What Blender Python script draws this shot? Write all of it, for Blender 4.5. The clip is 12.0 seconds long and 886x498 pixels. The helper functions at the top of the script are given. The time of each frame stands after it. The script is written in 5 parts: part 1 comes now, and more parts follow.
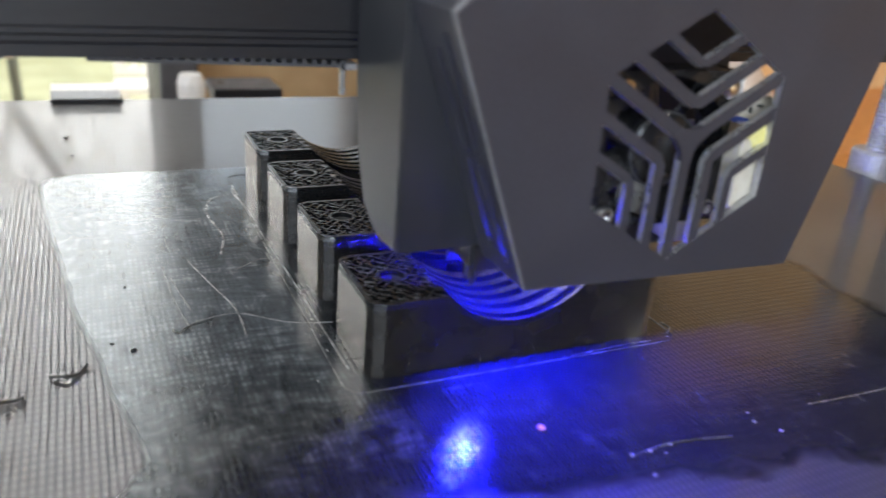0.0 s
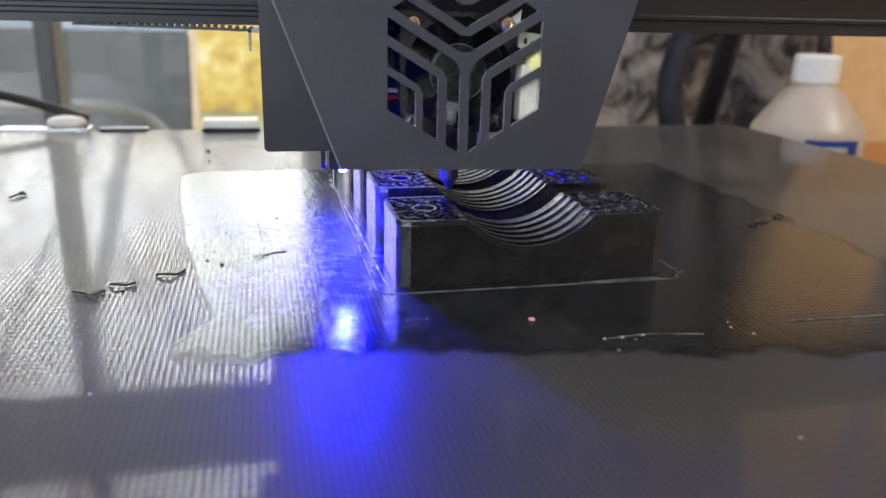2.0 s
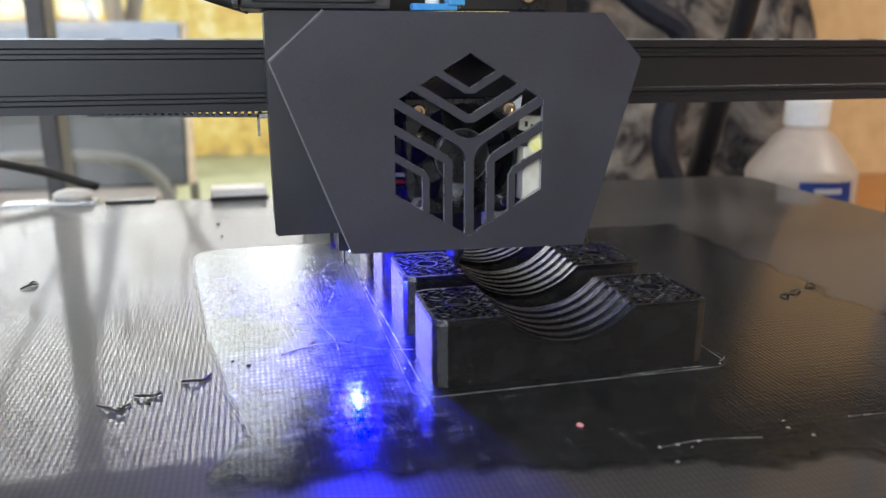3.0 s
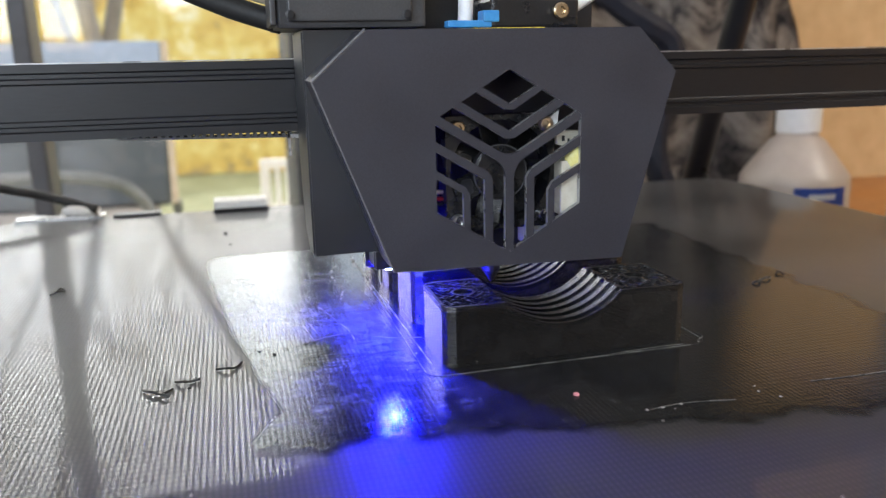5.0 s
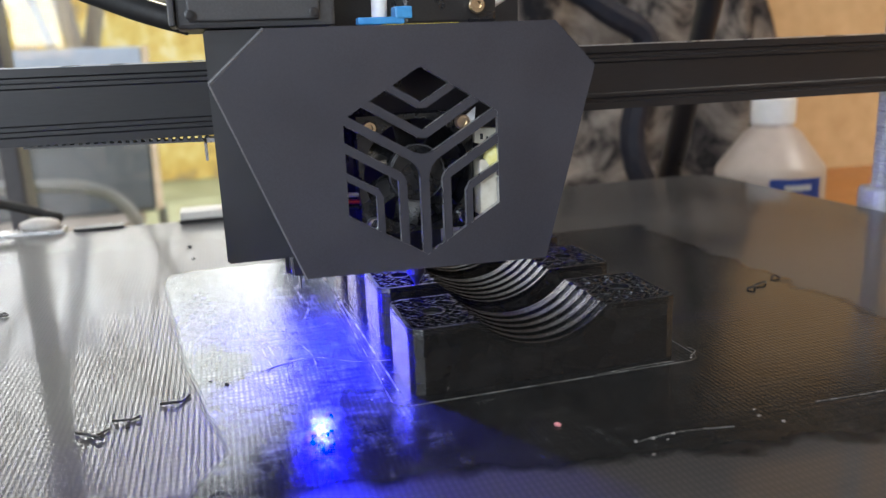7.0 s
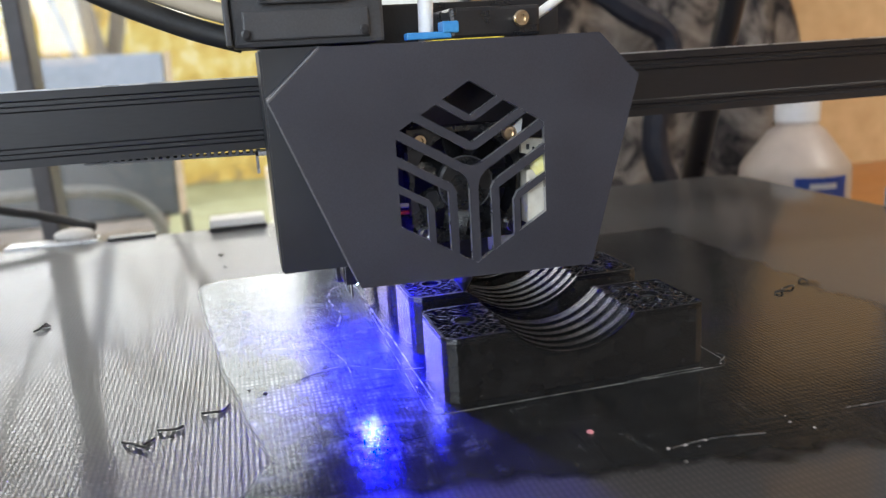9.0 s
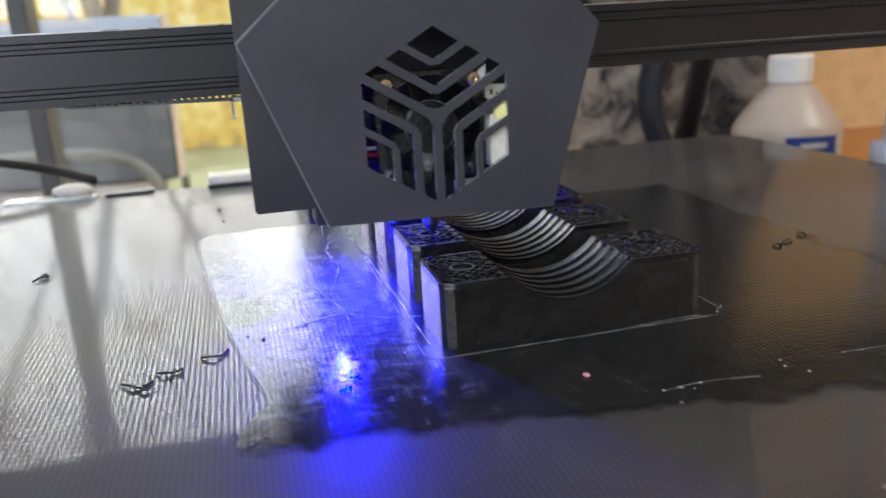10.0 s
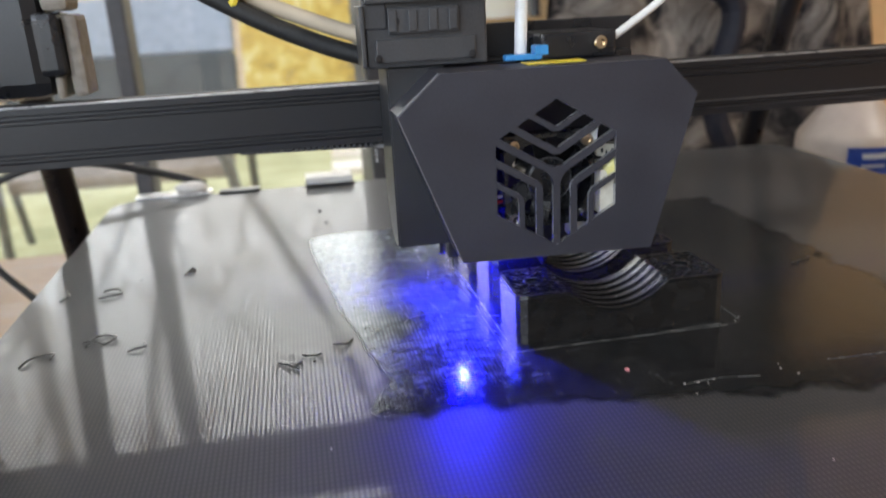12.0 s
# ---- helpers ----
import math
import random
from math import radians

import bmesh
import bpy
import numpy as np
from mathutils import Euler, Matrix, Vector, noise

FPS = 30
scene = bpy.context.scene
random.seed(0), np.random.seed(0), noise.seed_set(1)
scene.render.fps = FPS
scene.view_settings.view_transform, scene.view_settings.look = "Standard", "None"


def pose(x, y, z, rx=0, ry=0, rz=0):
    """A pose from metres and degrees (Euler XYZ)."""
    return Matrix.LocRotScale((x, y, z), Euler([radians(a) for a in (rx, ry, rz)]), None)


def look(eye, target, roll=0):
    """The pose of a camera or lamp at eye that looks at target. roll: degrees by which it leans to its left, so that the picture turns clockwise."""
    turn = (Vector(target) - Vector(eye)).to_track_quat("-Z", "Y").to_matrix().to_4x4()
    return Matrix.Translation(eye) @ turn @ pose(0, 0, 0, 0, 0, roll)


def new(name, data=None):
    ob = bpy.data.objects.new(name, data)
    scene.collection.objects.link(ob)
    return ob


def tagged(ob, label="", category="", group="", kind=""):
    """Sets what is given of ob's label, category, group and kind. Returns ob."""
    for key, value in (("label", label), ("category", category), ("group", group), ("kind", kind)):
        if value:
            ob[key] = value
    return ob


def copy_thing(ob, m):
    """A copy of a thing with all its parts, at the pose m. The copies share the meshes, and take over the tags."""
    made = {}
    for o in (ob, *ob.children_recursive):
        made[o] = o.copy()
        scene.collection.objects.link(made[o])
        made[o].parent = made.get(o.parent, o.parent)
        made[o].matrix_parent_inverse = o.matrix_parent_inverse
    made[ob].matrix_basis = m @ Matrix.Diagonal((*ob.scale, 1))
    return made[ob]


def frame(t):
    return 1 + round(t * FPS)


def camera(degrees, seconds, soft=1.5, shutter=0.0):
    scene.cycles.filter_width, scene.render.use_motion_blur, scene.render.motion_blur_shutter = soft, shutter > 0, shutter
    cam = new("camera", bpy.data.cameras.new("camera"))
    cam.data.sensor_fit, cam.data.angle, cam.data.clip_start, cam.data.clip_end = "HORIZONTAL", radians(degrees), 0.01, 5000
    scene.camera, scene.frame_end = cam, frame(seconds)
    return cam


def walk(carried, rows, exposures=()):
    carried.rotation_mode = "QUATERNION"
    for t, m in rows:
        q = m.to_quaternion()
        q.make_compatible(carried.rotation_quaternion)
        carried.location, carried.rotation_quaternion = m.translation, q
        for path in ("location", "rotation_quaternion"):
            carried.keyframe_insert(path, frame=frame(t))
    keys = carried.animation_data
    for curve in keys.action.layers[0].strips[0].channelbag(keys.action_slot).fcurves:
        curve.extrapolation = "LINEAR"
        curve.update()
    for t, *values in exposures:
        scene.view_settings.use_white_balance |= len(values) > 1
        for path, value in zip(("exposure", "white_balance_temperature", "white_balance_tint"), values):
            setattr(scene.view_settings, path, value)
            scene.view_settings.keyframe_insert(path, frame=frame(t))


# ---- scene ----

# ---------------- camera ----------------
def view(x, y, z, yaw, pitch, roll):
    return pose(x, y, z, 90 + pitch, 0, yaw) @ pose(0, 0, 0, 0, 0, roll)


cam = camera(59.29, 12.0, soft=1.35, shutter=0.4)
cam.data.dof.use_dof = True
cam.data.dof.focus_distance = 0.21
cam.data.dof.aperture_fstop = 16.0
PATH = [
    (0.0, view(-0.0488, -0.0957, 0.0866, -25.56, -22.72, 4.78)),
    (0.5, view(-0.0414, -0.1135, 0.0843, -19.39, -23.15, 3.15)),
    (1.0, view(-0.0322, -0.1506, 0.0763, -16.62, -21.70, 2.97)),
    (1.5, view(-0.0358, -0.1675, 0.0709, -14.66, -19.62, 2.39)),
    (2.0, view(-0.0329, -0.1781, 0.0665, -13.23, -17.35, 1.45)),
    (2.5, view(-0.0302, -0.1816, 0.0731, -13.11, -15.61, 0.54)),
    (3.0, view(-0.0402, -0.1793, 0.0788, -13.60, -14.75, -0.07)),
    (3.2, view(-0.0370, -0.1770, 0.0774, -13.71, -14.61, -0.28)),
    (4.8, view(-0.0463, -0.1692, 0.0765, -14.83, -13.95, -1.11)),
    (5.0, view(-0.0516, -0.1746, 0.0798, -14.94, -13.83, -1.16)),
    (5.5, view(-0.0377, -0.1743, 0.0736, -15.35, -13.79, -1.37)),
    (6.0, view(-0.0377, -0.1731, 0.0769, -15.61, -13.81, -1.60)),
    (6.5, view(-0.0424, -0.1730, 0.0791, -15.70, -13.91, -1.96)),
    (7.0, view(-0.0404, -0.1738, 0.0787, -15.62, -13.88, -2.39)),
    (7.5, view(-0.0393, -0.1750, 0.0800, -15.26, -13.63, -2.86)),
    (7.7, view(-0.0408, -0.1750, 0.0820, -14.93, -13.52, -3.06)),
    (9.3, view(-0.0456, -0.1769, 0.0831, -13.91, -14.17, -3.59)),
    (9.5, view(-0.0501, -0.1810, 0.0846, -13.85, -14.83, -3.67)),
    (10.0, view(-0.0440, -0.1880, 0.0774, -13.97, -16.25, -3.25)),
    (10.5, view(-0.0375, -0.1990, 0.0769, -13.97, -17.48, -2.85)),
    (11.0, view(-0.0606, -0.2098, 0.0810, -13.33, -18.00, -2.76)),
    (11.5, view(-0.0688, -0.2159, 0.0893, -11.82, -18.27, -2.55)),
    (12.0, view(-0.0635, -0.2161, 0.1086, -9.86, -18.19, -3.00)),
]
walk(cam, PATH, exposures=[(0.0, 0.3, 6050, 10), (0.5, 0.30, 6050, 10), (1.0, 0.27, 6050, 10), (2.0, 0.14, 6050, 10), (3.0, 0.06, 6050, 10), (6.0, 0.0, 6050, 10), (11.0, 0.0, 6050, 10), (12.0, -0.08, 6050, 10)])

# Seconds, the print head's place along its beam, the bed's place along its rails.
STEPS = [
    (0.0, 0.0415, 0.0309),
    (0.5, 0.0111, 0.0133),
    (1.0, 0.0047, 0.0088),
    (1.5, 0.0084, 0.0031),
    (2.0, 0.0082, -0.0014),
    (2.5, 0.0070, -0.0081),
    (3.0, 0.0050, -0.0150),
    (3.2, 0.0077, -0.0155),
    (4.8, 0.0016, 0.0101),
    (5.0, 0.0080, 0.0097),
    (5.5, -0.0011, 0.0020),
    (6.0, -0.0010, -0.0070),
    (6.5, -0.0000, -0.0000),
    (7.0, -0.0005, -0.0067),
    (7.5, 0.0042, 0.0085),
    (7.7, 0.0049, 0.0042),
    (9.3, 0.0042, -0.0119),
    (9.5, 0.0066, -0.0163),
    (10.0, -0.0019, -0.0174),
    (10.5, -0.0114, -0.0075),
    (11.0, -0.0099, 0.0084),
    (11.5, 0.0064, 0.0093),
    (12.0, 0.0052, 0.0030),
]


# ---------------- light ----------------
world = bpy.data.worlds.new("sky")
scene.world = world
world.use_nodes = True
wn = world.node_tree
sky = wn.nodes.new("ShaderNodeTexSky")
sky.sky_type = "NISHITA"
sky.sun_disc = False
sky.sun_elevation = radians(28)
sky.sun_rotation = radians(200)
wn.nodes["Background"].inputs["Strength"].default_value = 0.12
wn.links.new(sky.outputs[0], wn.nodes["Background"].inputs["Color"])

sun_data = bpy.data.lights.new("sun", "SUN")
sun_data.energy, sun_data.angle, sun_data.color = 2.2, radians(0.6), (1.0, 0.93, 0.82)
sun = new("sun", sun_data)
sun.matrix_world = look((-6, 0.5, 7), (-0.5, 3.0, -0.6))


def window_light(name, eye, target, w, h, power, colour):
    data = bpy.data.lights.new(name, "AREA")
    data.shape, data.size, data.size_y, data.energy, data.color = "RECTANGLE", w, h, power, colour
    ob = new(name, data)
    ob.matrix_world = look(eye, target)
    return ob


window_light("window_light_behind", (-1.12, -2.35, 0.75), (-1.0, 0.0, 0.60), 0.86, 1.1, 27, (0.76, 0.88, 1.0))
window_light("ceiling_lamp_light", (1.15, -0.55, 1.30), (1.15, -0.55, -1.0), 0.36, 0.36, 19, (1.0, 0.90, 0.76))
window_light("window_light_west", (-1.47, -1.40, 0.55), (0.0, -0.90, 0.10), 1.5, 1.0, 26, (0.90, 0.95, 1.0))


# ---------------- materials ----------------
class Mat:
    """A node material and short ways to add nodes to it."""

    def __init__(self, name, colour=(0.5, 0.5, 0.5), rough=0.5, metal=0.0, ior=1.5):
        self.m = bpy.data.materials.new(name)
        self.m.use_nodes = True
        self.t = self.m.node_tree
        self.b = self.t.nodes["Principled BSDF"]
        self.set("Base Color", (*colour, 1)), self.set("Roughness", rough), self.set("Metallic", metal), self.set("IOR", ior)

    def set(self, key, value):
        self.b.inputs[key].default_value = value
        return self

    def node(self, kind, **values):
        n = self.t.nodes.new(kind)
        for key, value in values.items():
            n.inputs[key.replace("_", " ")].default_value = value
        return n

    def link(self, a, b):
        self.t.links.new(a, b)

    def coords(self, scale=(1, 1, 1), turn=0.0):
        c = self.t.nodes.new("ShaderNodeTexCoord")
        m = self.t.nodes.new("ShaderNodeMapping")
        m.inputs["Scale"].default_value = scale
        m.inputs["Rotation"].default_value = (0, 0, turn)
        self.link(c.outputs["Object"], m.inputs["Vector"])
        return m.outputs["Vector"]

    def noise(self, scale, detail=3.0, vector=None, rough=0.5, distort=0.0):
        n = self.node("ShaderNodeTexNoise", Scale=scale, Detail=detail, Roughness=rough, Distortion=distort)
        self.link(vector or self.coords(), n.inputs["Vector"])
        return n.outputs["Fac"]

    def ramp(self, fac, stops):
        r = self.t.nodes.new("ShaderNodeValToRGB")
        while len(r.color_ramp.elements) < len(stops):
            r.color_ramp.elements.new(0.5)
        for e, (p, c) in zip(r.color_ramp.elements, stops):
            e.position, e.color = p, (*c, 1) if len(c) == 3 else c
        self.link(fac, r.inputs["Fac"])
        return r.outputs["Color"]

    def math(self, op, a, b=None, c=None):
        n = self.t.nodes.new("ShaderNodeMath")
        n.operation = op
        for i, v in enumerate((a, b, c)):
            if v is None:
                continue
            if isinstance(v, (int, float)):
                n.inputs[i].default_value = v
            else:
                self.link(v, n.inputs[i])
        return n.outputs[0]

    def bump(self, height, strength=0.3, distance=0.001, under=None):
        n = self.node("ShaderNodeBump", Strength=strength, Distance=distance)
        self.link(height, n.inputs["Height"])
        if under is not None:
            self.link(under, n.inputs["Normal"])
        self.link(n.outputs[0], self.b.inputs["Normal"])
        return n.outputs[0]

    def weave(self, v, px=0.00130, py=0.00205):
        """Round cells of a square weave: 1 in the middle of a cell, 0 between."""
        sep = self.t.nodes.new("ShaderNodeSeparateXYZ")
        self.link(v, sep.inputs[0])
        cx = self.math("MULTIPLY_ADD", self.math("COSINE", self.math("MULTIPLY", sep.outputs[0], 2 * math.pi / px)), 0.5, 0.5)
        cy = self.math("MULTIPLY_ADD", self.math("COSINE", self.math("MULTIPLY", sep.outputs[1], 2 * math.pi / py)), 0.5, 0.5)
        return self.math("MULTIPLY", cx, self.math("MULTIPLY_ADD", cy, 0.66, 0.34))

    def colour(self, socket):
        self.link(socket, self.b.inputs["Base Color"])
        return self

    def rough(self, socket):
        self.link(socket, self.b.inputs["Roughness"])
        return self


def grainy(name, dark, light, scale, rough=(0.4, 0.6), metal=0.0, bump=0.15, distance=0.0003, stretch=(1, 1, 1), big=None):
    """Two scales of variation in colour and gloss, and a fine relief."""
    m = Mat(name, light, rough[0], metal)
    v = m.coords(stretch)
    fine, wide = m.noise(scale, 4, v), m.noise(big or scale / 9, 3, v)
    both = m.math("ADD", m.math("MULTIPLY", fine, 0.5), m.math("MULTIPLY", wide, 0.5))
    m.colour(m.ramp(both, [(0.35, dark), (0.65, light)]))
    m.rough(m.ramp(wide, [(0.35, (rough[0],) * 3), (0.65, (rough[1],) * 3)]))
    m.bump(fine, bump, distance)
    return m.m


def bed_coating():
    """Dark glass with a printed lattice of fine glossy dots."""
    m = Mat("dotted_glass", (0.05, 0.052, 0.058), 0.3, 0.0, 1.27)
    v = m.coords()
    wide, fine = m.noise(18, 4, v), m.noise(900, 2, v)
    dots = m.weave(v)
    worn = m.math("ADD", dots, m.math("MULTIPLY", m.math("SUBTRACT", m.noise(240, 3, v), 0.5), 0.35))
    m.colour(m.ramp(m.math("ADD", m.math("MULTIPLY", dots, 0.5), m.math("MULTIPLY", wide, 0.5)), [(0.2, (0.034, 0.035, 0.038)), (0.75, (0.080, 0.081, 0.085))]))
    m.rough(m.math("ADD", m.math("MULTIPLY", wide, 0.12), 0.38))
    m.link(m.ramp(worn, [(0.27, (0.14, 0.14, 0.14)), (0.54, (1.0, 1.0, 1.0))]), m.b.inputs["Coat Weight"])
    m.set("Coat Roughness", 0.07).set("Coat IOR", 1.62).set("Coat Tint", (1.0, 0.99, 0.97, 1.0))
    m.bump(m.math("ADD", m.math("MULTIPLY", dots, 0.15), m.math("MULTIPLY", fine, 0.3)), 0.4, 0.00006)
    return m.m


def glue_film():
    """A dried film of glue that fills the dots: smoother, streaked and smeared."""
    m = Mat("dried_glue", (0.05, 0.05, 0.05), 0.12, 0.0, 1.34)
    streak = m.noise(60, 7, m.coords((1, 2.8, 1), 0.9), 0.68, 1.2)
    streak2 = m.noise(52, 7, m.coords((3.2, 1, 1), -0.35), 0.66, 1.4)
    wide, fine = m.noise(16, 4), m.noise(700, 3)
    mix = m.math("ADD", m.math("MULTIPLY", streak, 0.5), m.math("MULTIPLY", streak2, 0.5))
    sep = m.t.nodes.new("ShaderNodeSeparateXYZ")
    m.link(m.coords(), sep.inputs[0])
    cells = m.weave(m.coords())
    dotted = m.math("MULTIPLY", m.math("MULTIPLY", m.math("SUBTRACT", cells, 0.25), 0.14), m.ramp(wide, [(0.40, (0, 0, 0)), (0.58, (1, 1, 1))]))
    # Thick and milky beside the printed row, thin and clear in front of it.
    clear = m.ramp(mix, [(0.42, (0.012, 0.012, 0.013)), (0.58, (0.022, 0.022, 0.023)), (0.72, (0.075, 0.075, 0.075)), (0.84, (0.18, 0.18, 0.18))])
    milky = m.ramp(m.math("ADD", mix, dotted), [(0.40, (0.058, 0.062, 0.068)), (0.54, (0.110, 0.115, 0.122)), (0.66, (0.27, 0.275, 0.28))])
    blend = m.t.nodes.new("ShaderNodeMix")
    blend.data_type = "RGBA"
    side = m.math("ADD", m.math("MULTIPLY", sep.outputs[0], -60.0), m.math("MULTIPLY", m.math("SUBTRACT", wide, 0.5), 0.8))
    back = m.math("MULTIPLY", m.math("ADD", m.math("ADD", sep.outputs[1], 0.025), m.math("MULTIPLY", m.math("SUBTRACT", mix, 0.5), 0.12)), 16.0)
    both = m.math("MINIMUM", side, back)
    milk = m.ramp(both, [(0.0, (0, 0, 0)), (1.0, (1, 1, 1))])
    m.link(milk, blend.inputs[0])
    m.link(clear, blend.inputs[6])
    m.link(milky, blend.inputs[7])
    m.colour(blend.outputs[2])
    m.rough(m.math("ADD", m.math("MULTIPLY", wide, 0.08), m.math("ADD", m.math("MULTIPLY", mix, 0.20), -0.02)))
    m.set("Specular Tint", (0.80, 0.93, 1.0, 1.0)).set("Coat IOR", 1.5).set("Coat Tint", (0.88, 0.97, 1.0, 1.0))
    # The weave shows through where the film is thin.
    woven = m.ramp(cells, [(0.15, (0.05, 0.05, 0.05)), (0.60, (0.62, 0.62, 0.62))])
    filled = m.math("MULTIPLY_ADD", m.math("SUBTRACT", 0.55, woven), milk, woven)
    m.link(filled, m.b.inputs["Coat Weight"])
    # The smear ends raggedly in front and at the side, more sharply on its slanting edge.
    rag = m.math("MULTIPLY", m.math("SUBTRACT", m.noise(70, 5, None, 0.6), 0.5), 0.020)
    x, y = sep.outputs[0], sep.outputs[1]
    # The side edge bows a little and ends in a lobe at the front.
    bow = m.math("ADD", m.math("ADD", x, 0.0485), m.math("SUBTRACT", m.math("MULTIPLY", y, 0.1847), m.math("MULTIPLY", m.math("MULTIPLY", y, y), 0.404)))
    lobe = m.math("MINIMUM", m.math("MULTIPLY", m.math("MAXIMUM", m.math("SUBTRACT", -0.012, y), 0.0), 0.7), 0.010)
    sway = m.math("MULTIPLY", m.math("SUBTRACT", m.noise(38, 3), 0.5), 0.0035)
    edge1 = m.math("MULTIPLY", m.math("ADD", m.math("ADD", bow, lobe), m.math("ADD", sway, m.math("MULTIPLY", rag, 0.10))), 3.0)
    edge2 = m.math("ADD", m.math("ADD", m.math("ADD", y, 0.040), m.math("MULTIPLY", x, 0.15)), rag)
    edge3 = m.math("MULTIPLY", m.math("ADD", m.math("SUBTRACT", 0.147, y), m.math("MULTIPLY", rag, 0.3)), 3.0)
    edge4 = m.math("ADD", m.math("SUBTRACT", 0.142, x), rag)
    inside = m.math("MINIMUM", m.math("MINIMUM", edge2, edge4), m.math("SMOOTH_MIN", edge1, edge3, 0.05))
    m.link(m.ramp(m.math("MULTIPLY", inside, 220.0), [(0.0, (0, 0, 0)), (1.0, (1, 1, 1))]), m.b.inputs["Alpha"])
    thin = m.ramp(wide, [(0.42, (0, 0, 0)), (0.60, (1, 1, 1))])
    dots = m.math("MULTIPLY", m.math("MULTIPLY", cells, 0.22), thin)
    brush = m.noise(150, 5, m.coords((1, 5, 1), 0.55), 0.65, 0.8)
    brush2 = m.noise(130, 5, m.coords((6, 1, 1), -0.2), 0.65, 0.8)
    brushed = m.math("MULTIPLY", m.math("ADD", brush, brush2), 0.42)
    m.bump(m.math("ADD", m.math("ADD", m.math("ADD", mix, brushed), m.math("MULTIPLY", fine, 0.05)), dots), 0.34, 0.00028)
    m.link(m.ramp(m.math("MULTIPLY", m.math("ADD", brush, brush2), 0.5), [(0.38, (0.04, 0.04, 0.04)), (0.50, (0.08, 0.08, 0.08)), (0.60, (0.20, 0.20, 0.20))]), m.b.inputs["Coat Roughness"])
    skin = m.node("ShaderNodeBump", Strength=0.36, Distance=0.00024)
    m.link(m.math("ADD", m.math("MULTIPLY", mix, 0.5), brushed), skin.inputs["Height"])
    m.link(skin.outputs[0], m.b.inputs["Coat Normal"])
    return m.m


def layered_plastic(name, grazing):
    """Black printed plastic; raised IOR and a warm sheen brighten it at a glancing angle."""
    m = Mat(name, (0.018, 0.018, 0.019), 0.34, 0.0, 1.45)
    wob = m.noise(260, 3)
    m.colour(m.ramp(m.noise(120, 3), [(0.35, (0.004, 0.004, 0.0045)), (0.65, (0.009, 0.009, 0.0095))]))
    m.rough(m.math("ADD", m.math("MULTIPLY", wob, 0.10), 0.20))
    m.bump(wob if grazing else m.noise(1300, 3), 0.2 if grazing else 0.7, 0.00006 if grazing else 0.0002)
    if not grazing:
        m.rough(m.math("ADD", m.math("MULTIPLY", wob, 0.12), 0.12)).set("IOR", 1.95)
    if grazing:
        # The bright window light on the side faces is put in by IOR and sheen.
        graze = m.node("ShaderNodeLayerWeight", Blend=0.5)
        gloss = m.math("MULTIPLY", m.ramp(graze.outputs["Facing"], [(0.46, (0.132, 0.132, 0.132)), (0.62, (0.72, 0.72, 0.72))]), 10.0)
        m.link(gloss, m.b.inputs["IOR"])
        m.set("Specular Tint", (1.0, 0.95, 0.90, 1.0)).set("Sheen Weight", 0.30).set("Sheen Roughness", 0.24).set("Sheen Tint", (1.0, 0.93, 0.86, 1.0))
    return m.m


def glow(name, colour, strength):
    m = Mat(name, (0.0, 0.0, 0.0), 0.4)
    m.set("Emission Color", (*colour, 1)).set("Emission Strength", strength)
    return m.m


def shiny_housing():
    m = Mat("dark_satin_housing", (0.014, 0.015, 0.018), 0.5, 0.0, 1.62)
    fine, wide = m.noise(1800, 4), m.noise(60, 3)
    m.colour(m.ramp(wide, [(0.35, (0.012, 0.013, 0.016)), (0.65, (0.020, 0.021, 0.025))]))
    m.rough(m.math("ADD", m.math("MULTIPLY", wide, 0.12), 0.32))
    m.bump(fine, 0.2, 0.00006)
    return m.m


def woods_and_sky():
    """The far distance as an emissive screen: autumn woods below, a bright hazy sky above."""
    m = Mat("glowing_woods_and_sky", (0.0, 0.0, 0.0), 1.0)
    sep = m.t.nodes.new("ShaderNodeSeparateXYZ")
    v = m.coords()
    m.link(v, sep.inputs[0])
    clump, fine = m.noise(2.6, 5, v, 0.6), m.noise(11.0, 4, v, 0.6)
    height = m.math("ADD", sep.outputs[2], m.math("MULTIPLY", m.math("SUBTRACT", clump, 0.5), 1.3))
    # Daylight on the leaves is part of these emission colours.
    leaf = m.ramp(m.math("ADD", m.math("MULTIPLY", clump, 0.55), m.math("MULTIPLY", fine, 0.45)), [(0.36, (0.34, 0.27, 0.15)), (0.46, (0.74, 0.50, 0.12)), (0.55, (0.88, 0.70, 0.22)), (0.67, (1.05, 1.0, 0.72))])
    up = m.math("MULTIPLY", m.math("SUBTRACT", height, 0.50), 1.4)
    mix = m.t.nodes.new("ShaderNodeMix")
    mix.data_type = "RGBA"
    mix.clamp_factor = True
    m.link(up, mix.inputs[0])
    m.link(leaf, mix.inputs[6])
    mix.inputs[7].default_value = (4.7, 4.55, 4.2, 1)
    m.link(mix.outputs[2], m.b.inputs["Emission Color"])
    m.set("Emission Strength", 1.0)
    m.set("Specular IOR Level", 0.0)
    return m.m


